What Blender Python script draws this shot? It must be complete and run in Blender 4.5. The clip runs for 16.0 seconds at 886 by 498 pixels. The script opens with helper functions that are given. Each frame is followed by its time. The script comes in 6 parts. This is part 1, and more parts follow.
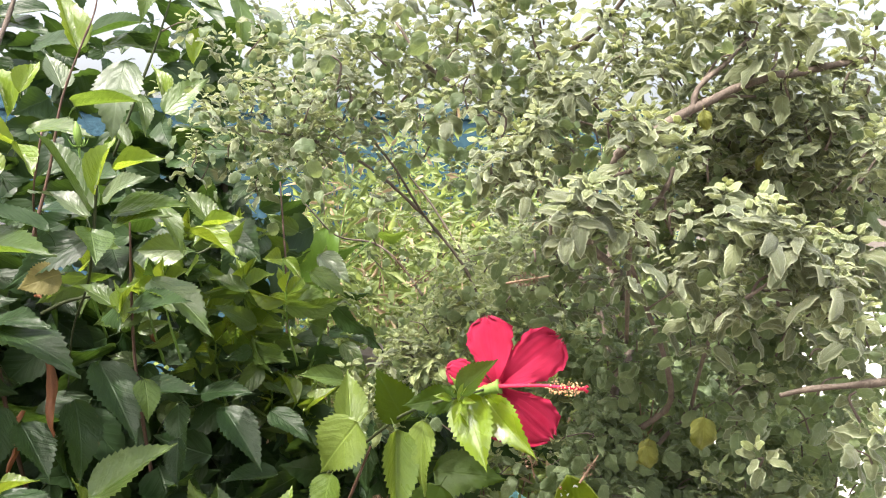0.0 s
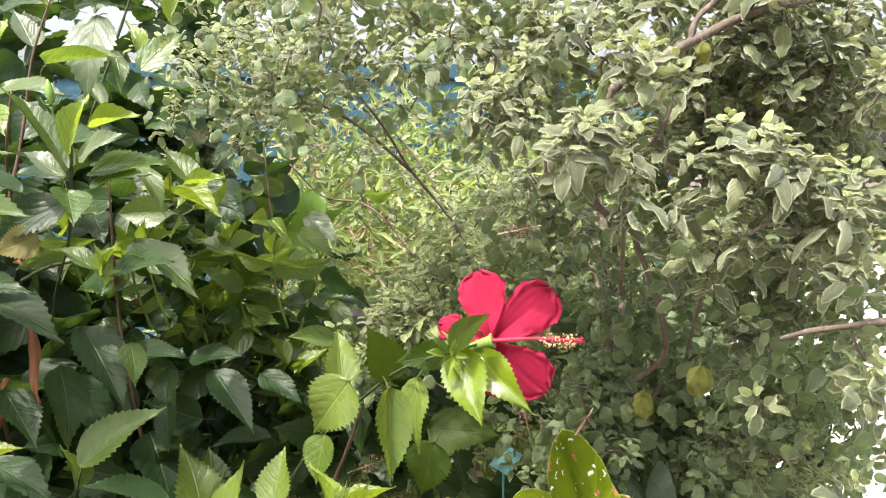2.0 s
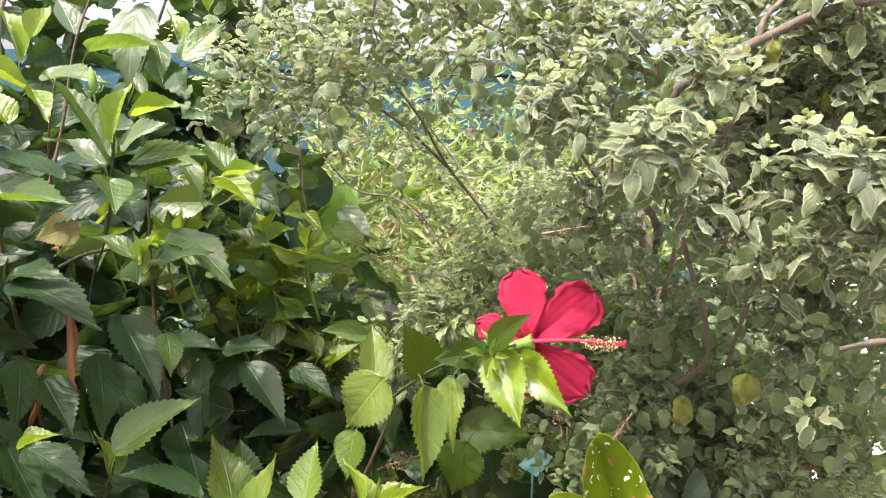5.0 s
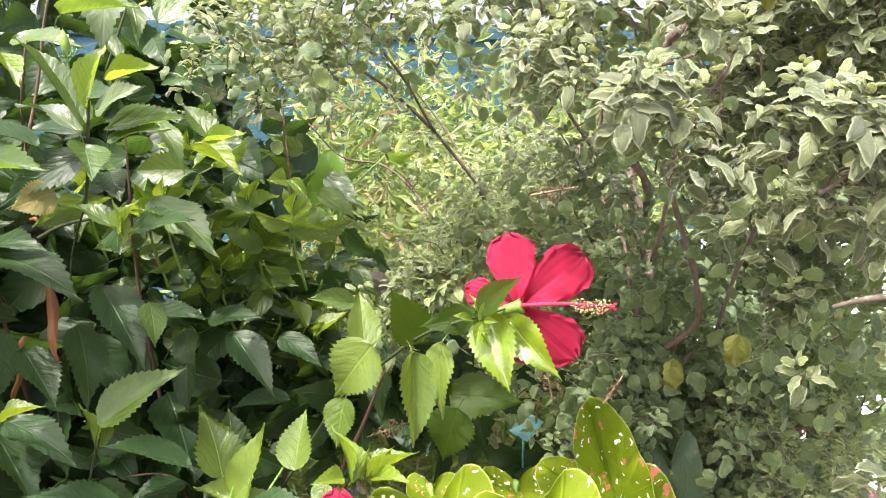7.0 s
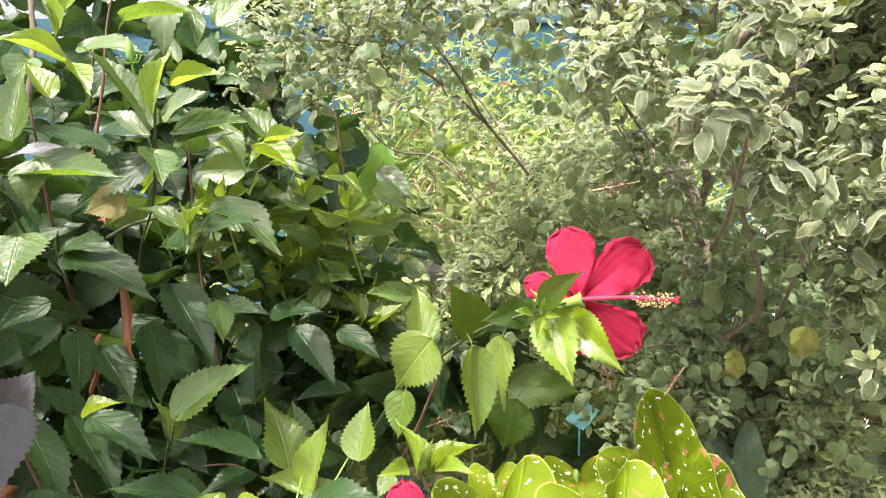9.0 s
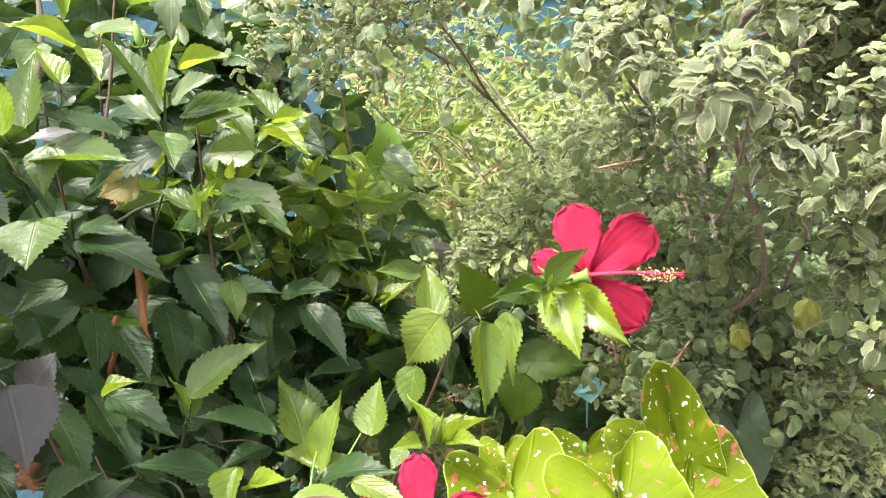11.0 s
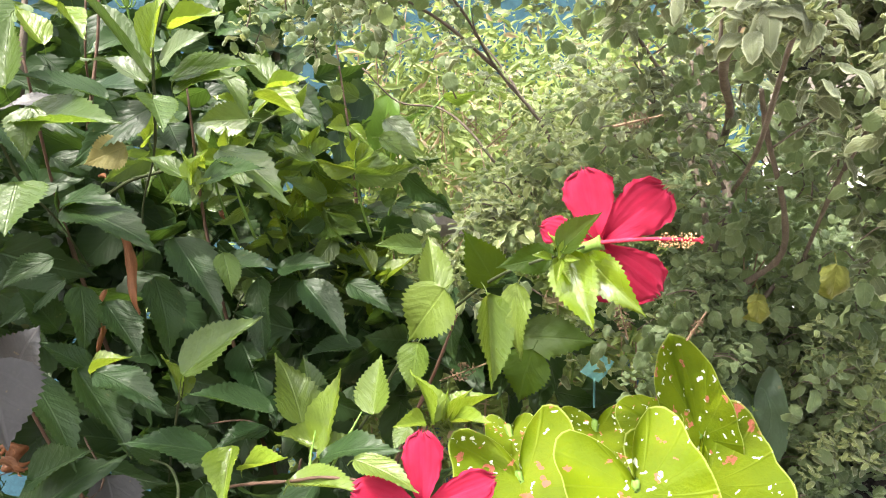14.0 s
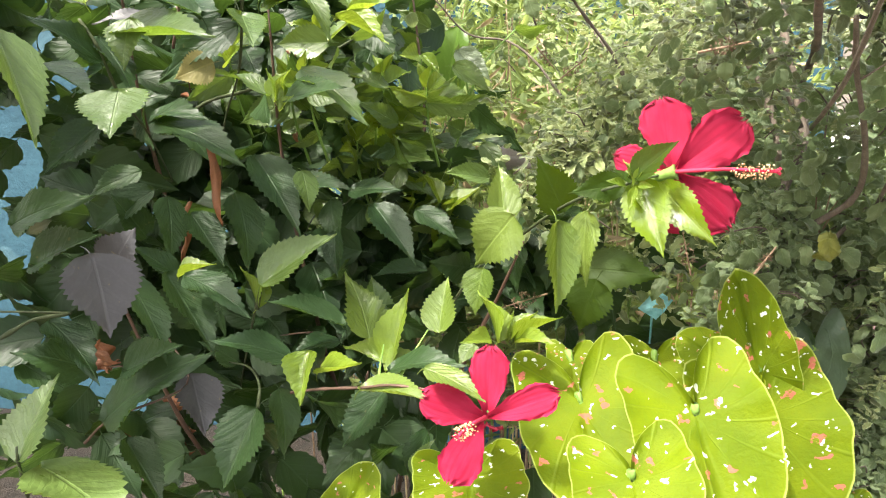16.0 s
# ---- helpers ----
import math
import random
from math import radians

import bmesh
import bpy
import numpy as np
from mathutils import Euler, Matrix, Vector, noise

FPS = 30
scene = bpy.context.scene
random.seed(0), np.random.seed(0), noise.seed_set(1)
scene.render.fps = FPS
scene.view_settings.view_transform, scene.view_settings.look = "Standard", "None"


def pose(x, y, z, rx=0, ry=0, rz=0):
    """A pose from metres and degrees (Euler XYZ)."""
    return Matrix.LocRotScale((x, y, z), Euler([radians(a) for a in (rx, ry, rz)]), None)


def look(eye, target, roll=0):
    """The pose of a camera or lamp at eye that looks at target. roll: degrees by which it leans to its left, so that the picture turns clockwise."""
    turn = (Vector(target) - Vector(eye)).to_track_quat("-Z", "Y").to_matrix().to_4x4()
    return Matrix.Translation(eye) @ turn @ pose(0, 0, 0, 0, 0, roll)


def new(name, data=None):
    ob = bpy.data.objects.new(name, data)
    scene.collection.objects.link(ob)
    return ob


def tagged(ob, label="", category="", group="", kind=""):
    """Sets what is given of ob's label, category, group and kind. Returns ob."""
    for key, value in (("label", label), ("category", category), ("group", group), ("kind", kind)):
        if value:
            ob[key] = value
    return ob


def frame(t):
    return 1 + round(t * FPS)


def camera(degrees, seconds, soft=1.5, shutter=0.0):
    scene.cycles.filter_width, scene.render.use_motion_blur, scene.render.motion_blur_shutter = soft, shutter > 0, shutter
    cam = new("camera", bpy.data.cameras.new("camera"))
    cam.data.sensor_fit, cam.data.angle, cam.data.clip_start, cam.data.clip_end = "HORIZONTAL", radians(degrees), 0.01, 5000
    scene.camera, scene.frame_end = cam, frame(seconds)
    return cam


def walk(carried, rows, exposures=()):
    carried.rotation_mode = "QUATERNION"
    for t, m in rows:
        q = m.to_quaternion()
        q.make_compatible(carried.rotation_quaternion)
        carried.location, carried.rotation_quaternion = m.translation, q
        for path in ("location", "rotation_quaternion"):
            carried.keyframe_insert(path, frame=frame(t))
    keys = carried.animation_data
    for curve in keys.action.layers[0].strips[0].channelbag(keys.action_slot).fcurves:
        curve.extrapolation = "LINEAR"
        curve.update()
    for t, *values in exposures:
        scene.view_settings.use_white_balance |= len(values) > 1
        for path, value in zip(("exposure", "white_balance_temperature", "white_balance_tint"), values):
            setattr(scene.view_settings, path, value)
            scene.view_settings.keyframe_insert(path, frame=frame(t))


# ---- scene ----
cam = camera(62.5, 16.0, 1.1)
PATH = [
    (0, (0.034, 0.021, 0.971), (-0.013, 2.017, 0.852), 1.5),
    (0.5, (0.033, 0.026, 0.959), (0.003, 2.019, 0.799), 1),
    (1, (0.034, 0.022, 0.968), (-0.002, 2.015, 0.797), 0.8),
    (1.5, (0.035, 0.032, 0.961), (-0.011, 2.022, 0.765), -0.1),
    (2, (0.033, 0.037, 0.958), (0.018, 2.026, 0.747), 0.3),
    (2.5, (0.036, 0.022, 0.964), (0, 2.013, 0.777), 0.5),
    (3, (0.031, -0.009, 0.980), (-0.05, 1.983, 0.820), 0.8),
    (3.5, (0.022, -0.013, 0.992), (-0.076, 1.98, 0.857), 1),
    (4, (0.019, 0.011, 0.979), (-0.092, 2.002, 0.827), 1.5),
    (4.5, (0.009, 0.034, 0.969), (-0.079, 2.023, 0.782), 1.8),
    (5, (0.014, 0.046, 0.958), (-0.056, 2.032, 0.735), 1.6),
    (5.2, (0.012, 0.052, 0.947), (-0.052, 2.039, 0.729), 2),
    (7.3, (0.019, 0.059, 0.951), (-0.024, 2.035, 0.642), 0.8),
    (7.5, (0.027, 0.06, 0.950), (-0.035, 2.034, 0.639), 0.5),
    (8, (0.038, 0.061, 0.953), (-0.04, 2.029, 0.606), -0.9),
    (8.5, (0.024, 0.052, 0.959), (-0.094, 2.015, 0.594), -0.8),
    (9, (-0.002, 0.051, 0.964), (-0.15, 2.015, 0.614), -0.6),
    (9.2, (-0.001, 0.051, 0.961), (-0.131, 2.016, 0.611), -0.5),
    (11.3, (-0.004, 0.035, 0.972), (-0.19, 1.982, 0.556), -2.1),
    (11.5, (-0.006, 0.03, 0.979), (-0.206, 1.976, 0.566), -2.7),
    (12, (-0.009, 0.032, 0.979), (-0.221, 1.982, 0.590), -1.9),
    (12.5, (-0.018, 0.055, 0.957), (-0.25, 2.001, 0.560), -2.5),
    (13, (-0.022, 0.078, 0.944), (-0.226, 2.019, 0.509), -1.8),
    (13.5, (-0.022, 0.08, 0.931), (-0.21, 2.019, 0.478), -1.8),
    (14, (-0.013, 0.069, 0.941), (-0.17, 2.014, 0.502), -1.7),
    (14.5, (-0.011, 0.044, 0.945), (-0.172, 1.987, 0.499), -1.2),
    (15, (-0.014, 0.029, 0.948), (-0.187, 1.962, 0.466), -0.3),
    (15.5, (-0.017, 0.029, 0.932), (-0.223, 1.947, 0.405), 0),
    (16, (-0.035, 0.042, 0.922), (-0.315, 1.938, 0.350), -0.1),
]
walk(cam, [(t, look(eye, target, roll)) for t, eye, target, roll in PATH], exposures=((0, 0.78, 6450, 14), (5, 0.86, 6450, 13), (7.5, 1.08, 6450, 12), (12, 1.10, 6500, 10), (16, 1.04, 6550, 9)))

# ---- light ----
SUN_FROM = Vector((-0.40, -0.34, 1.0)).normalized()
world = bpy.data.worlds.new("sky")
scene.world = world
world.use_nodes = True
wn = world.node_tree
sky = wn.nodes.new("ShaderNodeTexSky")
sky.sky_type, sky.sun_disc = "NISHITA", False
sky.sun_elevation = math.asin(SUN_FROM.z)
sky.sun_rotation = math.atan2(SUN_FROM.x, SUN_FROM.y)
sky.air_density, sky.dust_density, sky.ozone_density = 1.3, 10.0, 1.0
wn.nodes["Background"].inputs["Strength"].default_value = 0.33
haze = wn.nodes.new("ShaderNodeHueSaturation")
haze.inputs["Saturation"].default_value = 0.55
wn.links.new(sky.outputs[0], haze.inputs["Color"])
wn.links.new(haze.outputs[0], wn.nodes["Background"].inputs["Color"])
sun_data = bpy.data.lights.new("sun", "SUN")
sun_data.energy, sun_data.angle, sun_data.color = 4.2, radians(0.7), (1.0, 0.95, 0.86)
sun = new("sun", sun_data)
sun.matrix_world = look(SUN_FROM * 20, (0, 0, 0))

# ---- materials ----


def node(nt, kind, values=None, operation="", blend="", smooth=False, flat=False):
    n = nt.nodes.new(kind)
    if operation:
        n.operation = operation
    if blend:
        n.data_type, n.blend_type = "RGBA", blend
    if smooth:
        n.interpolation_type = "SMOOTHSTEP"
    if flat:
        n.voronoi_dimensions = "2D"
    for k, v in (values or {}).items():
        if hasattr(v, "is_output"):
            nt.links.new(v, n.inputs[k])
        else:
            n.inputs[k].default_value = v
    return n


def blank(name):
    m = bpy.data.materials.new(name)
    m.use_nodes = True
    return m, m.node_tree, m.node_tree.nodes["Principled BSDF"], m.node_tree.nodes["Material Output"]


def math_(nt, op, a, b=0.0, clamp=False):
    n = node(nt, "ShaderNodeMath", {0: a, 1: b}, operation=op)
    n.use_clamp = clamp
    return n.outputs[0]


def mix_(nt, f, a, b, mode="MIX"):
    n = node(nt, "ShaderNodeMix", {"Factor": f}, blend=mode)
    for k, v in ((6, a), (7, b)):
        if hasattr(v, "is_output"):
            nt.links.new(v, n.inputs[k])
        else:
            n.inputs[k].default_value = (*v, 1)
    return n.outputs[2]


def ramp_(nt, f, lo, hi):
    n = node(nt, "ShaderNodeMapRange", {0: f, 1: lo, 2: hi}, smooth=True)
    return n.outputs[0]


def chance_(nt):
    """A number of its own for each piece, joined or not."""
    a = node(nt, "ShaderNodeObjectInfo").outputs["Random"]
    b = node(nt, "ShaderNodeNewGeometry").outputs["Random Per Island"]
    return math_(nt, "FRACT", math_(nt, "ADD", a, b))


def leaf_material(name, one, two, through_colour, share=0.35, rough=0.45, veins=0.35, teeth=3.8, mottle=0.35, spec=0.5, fuzz=0.0, blemish=0.0, margin=0.0, relief=0.35):
    m, nt, b, out = blank(name)
    r = chance_(nt)
    uv = node(nt, "ShaderNodeUVMap").outputs[0]
    sep = node(nt, "ShaderNodeSeparateXYZ", {0: uv})
    across = math_(nt, "ABSOLUTE", math_(nt, "SUBTRACT", sep.outputs[0], 0.5))
    along = sep.outputs[1]
    place = node(nt, "ShaderNodeTexCoord").outputs["Object"]
    shift = node(nt, "ShaderNodeVectorMath", {0: place, 1: node(nt, "ShaderNodeCombineXYZ", {0: math_(nt, "MULTIPLY", r, 37.0)}).outputs[0]}, operation="ADD").outputs[0]
    big = node(nt, "ShaderNodeTexNoise", {"Vector": shift, "Scale": 2.2 if not fuzz else 60.0, "Detail": 4.0}).outputs[0]
    fine = node(nt, "ShaderNodeTexNoise", {"Vector": shift, "Scale": 26.0 if not fuzz else 500.0, "Detail": 3.0}).outputs[0]
    col = mix_(nt, r, one, two)
    col = mix_(nt, math_(nt, "MULTIPLY", ramp_(nt, big, 0.35, 0.7), mottle), col, tuple(c * 0.55 for c in one))
    col = mix_(nt, math_(nt, "MULTIPLY", ramp_(nt, fine, 0.45, 0.75), mottle * 0.6), col, tuple(min(1, c * 1.35) for c in two))
    # midrib and side veins
    rib = math_(nt, "SUBTRACT", 1.0, ramp_(nt, across, 0.008, 0.03))
    bend = math_(nt, "MULTIPLY", math_(nt, "SUBTRACT", big, 0.5), 0.34)
    slant = math_(nt, "SUBTRACT", math_(nt, "ADD", along, bend), math_(nt, "MULTIPLY", across, 0.85))
    wave = math_(nt, "FRACT", math_(nt, "MULTIPLY", slant, teeth))
    side = math_(nt, "SUBTRACT", 1.0, ramp_(nt, math_(nt, "ABSOLUTE", math_(nt, "SUBTRACT", wave, 0.5)), 0.02, 0.13))
    line = math_(nt, "MAXIMUM", rib, math_(nt, "MULTIPLY", side, 0.3))
    col = mix_(nt, math_(nt, "MULTIPLY", line, veins), col, tuple(min(1, c * 1.45 + 0.014) for c in two))
    # Pale rim: light caught by curled edges, painted into the colour.
    if margin:
        col = mix_(nt, math_(nt, "MULTIPLY", ramp_(nt, across, 0.38, 0.48), margin), col, tuple(min(1, c * 1.5 + 0.13) for c in two))
    if blemish:
        spot = node(nt, "ShaderNodeTexNoise", {"Vector": shift, "Scale": 9.0, "Detail": 5.0}).outputs[0]
        col = mix_(nt, math_(nt, "MULTIPLY", ramp_(nt, spot, 0.66, 0.72), blemish), col, (0.22, 0.16, 0.06))
    height = math_(nt, "ADD", math_(nt, "MULTIPLY", line, -0.34), math_(nt, "MULTIPLY", fine, 0.08))
    pucker = node(nt, "ShaderNodeTexNoise", {"Vector": shift, "Scale": 7.0 if not fuzz else 160.0, "Detail": 2.0}).outputs[0]
    pillow = math_(nt, "ADD", math_(nt, "MULTIPLY", math_(nt, "ABSOLUTE", math_(nt, "SUBTRACT", wave, 0.5)), -0.42), math_(nt, "MULTIPLY", pucker, 0.45))
    bump = node(nt, "ShaderNodeBump", {"Height": math_(nt, "ADD", height, pillow), "Strength": relief, "Distance": 0.004 if not fuzz else 0.0012}).outputs[0]
    nt.links.new(col, b.inputs["Base Color"])
    nt.links.new(bump, b.inputs["Normal"])
    nt.links.new(math_(nt, "ADD", math_(nt, "MULTIPLY", math_(nt, "SUBTRACT", big, 0.5), 0.3), rough), b.inputs["Roughness"])
    b.inputs["Specular IOR Level"].default_value = spec
    if fuzz:
        b.inputs["Sheen Weight"].default_value = fuzz
        b.inputs["Sheen Roughness"].default_value = 0.5
    tint = mix_(nt, 0.55, col, through_colour)
    tr = node(nt, "ShaderNodeBsdfTranslucent", {"Color": tint, "Normal": bump})
    mx = node(nt, "ShaderNodeMixShader", {0: share, 1: b.outputs[0], 2: tr.outputs[0]})
    nt.links.new(mx.outputs[0], out.inputs[0])
    return m


LEAF = {
    # Mature leaf, darkened further: shade low in the shrub is in the colour.
    "d": leaf_material("mature_shaded_leaf", (0.011, 0.029, 0.009), (0.031, 0.060, 0.019), (0.16, 0.29, 0.03), 0.22, 0.42, 0.35, 5.5, blemish=0.25, spec=0.24, relief=0.5),
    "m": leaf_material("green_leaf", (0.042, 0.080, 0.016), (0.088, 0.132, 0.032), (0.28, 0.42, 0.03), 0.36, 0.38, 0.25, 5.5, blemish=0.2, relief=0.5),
    # Next two: lighter copies of the green leaf, with sunlight in the colour.
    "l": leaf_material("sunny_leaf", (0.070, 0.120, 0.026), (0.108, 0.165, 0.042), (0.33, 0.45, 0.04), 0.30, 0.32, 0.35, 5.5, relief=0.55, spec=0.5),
    "h": leaf_material("sunlit_yellow_green_leaf", (0.076, 0.126, 0.020), (0.125, 0.178, 0.034), (0.38, 0.48, 0.03), 0.33, 0.32, 0.3, 5.5, relief=0.5, spec=0.5),
    "y": leaf_material("young_leaf", (0.095, 0.158, 0.014), (0.150, 0.215, 0.022), (0.46, 0.58, 0.04), 0.40, 0.32, 0.4, 5.5, relief=0.5),
    "u": leaf_material("pale_grey_green_leaf", (0.080, 0.112, 0.060), (0.115, 0.150, 0.082), (0.34, 0.44, 0.16), 0.25, 0.38, 0.35, 5.5, relief=0.45),
    # Dark copy of the green leaf; its unlit, backlit look is painted in.
    "b": leaf_material("painted_backlit_leaf", (0.018, 0.040, 0.004), (0.030, 0.056, 0.006), (0.28, 0.38, 0.01), 0.42, 0.55, 0.3, spec=0.15),
    "s": leaf_material("glossy_bract", (0.095, 0.155, 0.005), (0.125, 0.190, 0.008), (0.42, 0.52, 0.02), 0.25, 0.27, 0.15, spec=0.9, relief=0.2),
    "o": leaf_material("old_leaf", (0.046, 0.046, 0.049), (0.062, 0.059, 0.060), (0.12, 0.10, 0.10), 0.15, 0.5, 0.3, blemish=0.4),
    "c": leaf_material("dry_leaf", (0.16, 0.062, 0.026), (0.27, 0.105, 0.040), (0.42, 0.14, 0.03), 0.25, 0.6, 0.3, mottle=0.6),
    "g": leaf_material("yellowing_leaf", (0.20, 0.18, 0.065), (0.27, 0.235, 0.085), (0.5, 0.4, 0.1), 0.3, 0.5, 0.4, blemish=0.6),
    "p": leaf_material("withered_pale_leaf", (0.42, 0.38, 0.36), (0.52, 0.48, 0.46), (0.6, 0.5, 0.5), 0.3, 0.6, 0.3),
    "w": leaf_material("broad_leaf", (0.075, 0.15, 0.022), (0.115, 0.20, 0.03), (0.36, 0.52, 0.05), 0.32, 0.4, 0.25),
}
BASIL = leaf_material("basil_leaf", (0.066, 0.086, 0.048), (0.165, 0.190, 0.092), (0.42, 0.46, 0.18), 0.34, 0.5, 0.3, 5.0, 0.3, 0.3, fuzz=0.2, margin=0.7, relief=0.8)
BASIL_OLD = leaf_material("basil_old_leaf", (0.074, 0.112, 0.050), (0.148, 0.195, 0.090), (0.40, 0.50, 0.14), 0.36, 0.5, 0.3, 5.0, 0.3, 0.3, fuzz=0.15, margin=0.25, relief=0.6)
# Yellow-green shoot tips; also used as painted sunlight on whole sprays.
BASIL_TIP_LIT = leaf_material("basil_tip_lit_leaf", (0.145, 0.190, 0.068), (0.255, 0.295, 0.118), (0.48, 0.50, 0.15), 0.33, 0.5, 0.2, 5.0, 0.2, 0.3, fuzz=0.2, margin=0.7, relief=0.8)
BASIL_YELLOW = leaf_material("basil_yellow_leaf", (0.11, 0.13, 0.022), (0.16, 0.17, 0.034), (0.36, 0.36, 0.05), 0.3, 0.55, 0.25, 5.0, 0.5, 0.3, blemish=0.3)
# Darker copy of the weed leaf; shade between weeds is in its colour.
WEED_DARK = leaf_material("shaded_weed_leaf", (0.10, 0.15, 0.04), (0.17, 0.22, 0.07), (0.4, 0.5, 0.1), 0.3, 0.5, 0.2, 3.0)
STRAW = leaf_material("dry_weed_leaf", (0.36, 0.25, 0.15), (0.46, 0.36, 0.22), (0.6, 0.45, 0.25), 0.25, 0.7, 0.2, 3.0)
WEED = leaf_material("weed_leaf", (0.13, 0.19, 0.05), (0.25, 0.31, 0.11), (0.56, 0.66, 0.16), 0.42, 0.5, 0.2, 3.0)
HEDGE = leaf_material("hedge_leaf", (0.03, 0.05, 0.025), (0.05, 0.07, 0.03), (0.1, 0.15, 0.04), 0.2, 0.5, 0.2)


def rough_material(name, one, two, scale, rough=0.8, bump=0.4, depth=0.002, spec=0.3, third=None, stretch=(1, 1, 1)):
    m, nt, b, out = blank(name)
    co = node(nt, "ShaderNodeTexCoord").outputs["Object"]
    co = node(nt, "ShaderNodeMapping", {"Vector": co, "Scale": stretch}).outputs[0]
    big = node(nt, "ShaderNodeTexNoise", {"Vector": co, "Scale": scale, "Detail": 6.0, "Roughness": 0.6}).outputs[0]
    fine = node(nt, "ShaderNodeTexNoise", {"Vector": co, "Scale": scale * 14, "Detail": 4.0}).outputs[0]
    col = mix_(nt, ramp_(nt, big, 0.32, 0.68), one, two)
    col = mix_(nt, math_(nt, "MULTIPLY", ramp_(nt, fine, 0.4, 0.7), 0.4), col, tuple(c * 0.7 for c in one))
    if third:
        patch = node(nt, "ShaderNodeTexNoise", {"Vector": co, "Scale": scale * 0.6, "Detail": 8.0, "Distortion": 0.6}).outputs[0]
        col = mix_(nt, ramp_(nt, patch, 0.60, 0.66), col, third)
    nt.links.new(col, b.inputs["Base Color"])
    h = math_(nt, "ADD", big, math_(nt, "MULTIPLY", fine, 0.6))
    nt.links.new(node(nt, "ShaderNodeBump", {"Height": h, "Strength": bump, "Distance": depth}).outputs[0], b.inputs["Normal"])
    b.inputs["Roughness"].default_value = rough
    b.inputs["Specular IOR Level"].default_value = spec
    return m


BARK = rough_material("grey_brown_bark", (0.092, 0.073, 0.056), (0.165, 0.132, 0.105), 60, 0.85, 0.8, 0.002, stretch=(1, 1, 0.3))
STEM = rough_material("dark_stem", (0.034, 0.046, 0.017), (0.058, 0.070, 0.028), 60, 0.7, 0.6, 0.001)
RED_STEM = rough_material("red_brown_stem", (0.075, 0.045, 0.032), (0.115, 0.066, 0.046), 60, 0.6, 0.5, 0.001)
PETIOLE = rough_material("green_stalk", (0.12, 0.22, 0.04), (0.18, 0.28, 0.06), 30, 0.5, 0.2, 0.001)
DRY_STALK = rough_material("straw_stalk", (0.30, 0.22, 0.13), (0.42, 0.33, 0.20), 40, 0.8, 0.3, 0.001)
SEED = rough_material("dry_seed_husk", (0.16, 0.105, 0.066), (0.26, 0.18, 0.115), 90, 0.8, 0.5, 0.001)
BLUE = rough_material("blue_painted_plaster", (0.022, 0.066, 0.094), (0.033, 0.090, 0.122), 5, 0.8, 0.7, 0.008, third=(0.052, 0.112, 0.140))
EARTH = rough_material("grey_brown_earth", (0.075, 0.062, 0.048), (0.13, 0.108, 0.085), 3, 0.9, 0.5, 0.01)
CONCRETE = rough_material("pale_concrete", (0.55, 0.53, 0.50), (0.68, 0.66, 0.62), 3, 0.85, 0.3, 0.004)
SOIL = rough_material("dark_soil", (0.014, 0.011, 0.008), (0.032, 0.024, 0.017), 14, 0.95, 1.0, 0.02)
PINK = rough_material("faded_pink_plastic", (0.34, 0.19, 0.20), (0.43, 0.26, 0.26), 8, 0.55, 0.2, 0.002)
TEAL = rough_material("teal_plastic", (0.14, 0.42, 0.46), (0.26, 0.54, 0.57), 9, 0.4, 0.15, 0.001)


def petal_material():
    m, nt, b, out = blank("red_petal")
    uv = node(nt, "ShaderNodeUVMap").outputs[0]
    sep = node(nt, "ShaderNodeSeparateXYZ", {0: uv})
    vec = node(nt, "ShaderNodeCombineXYZ", {0: math_(nt, "MULTIPLY", sep.outputs[0], 26.0), 1: math_(nt, "MULTIPLY", sep.outputs[1], 2.0)}).outputs[0]
    ribs = node(nt, "ShaderNodeTexNoise", {"Vector": vec, "Scale": 1.0, "Detail": 3.0}).outputs[0]
    co = node(nt, "ShaderNodeTexCoord").outputs["Object"]
    big = node(nt, "ShaderNodeTexNoise", {"Vector": co, "Scale": 3.0, "Detail": 3.0}).outputs[0]
    col = mix_(nt, ramp_(nt, big, 0.3, 0.7), (0.265, 0.010, 0.036), (0.335, 0.018, 0.058))
    col = mix_(nt, math_(nt, "MULTIPLY", ramp_(nt, ribs, 0.45, 0.7), 0.5), col, (0.34, 0.004, 0.034))
    col = mix_(nt, ramp_(nt, sep.outputs[1], 0.28, 0.02), col, (0.22, 0.0, 0.02))
    col = mix_(nt, math_(nt, "MULTIPLY", ramp_(nt, sep.outputs[1], 0.90, 1.0), 0.35), col, (0.50, 0.04, 0.11))
    bump = node(nt, "ShaderNodeBump", {"Height": ribs, "Strength": 0.22, "Distance": 0.0015}).outputs[0]
    nt.links.new(col, b.inputs["Base Color"])
    nt.links.new(bump, b.inputs["Normal"])
    b.inputs["Roughness"].default_value = 0.75
    b.inputs["Specular IOR Level"].default_value = 0.12
    b.inputs["Sheen Weight"].default_value = 0.06
    tr = node(nt, "ShaderNodeBsdfTranslucent", {"Color": (0.48, 0.028, 0.085, 1), "Normal": bump})
    mx = node(nt, "ShaderNodeMixShader", {0: 0.3, 1: b.outputs[0], 2: tr.outputs[0]})
    nt.links.new(mx.outputs[0], out.inputs[0])
    return m


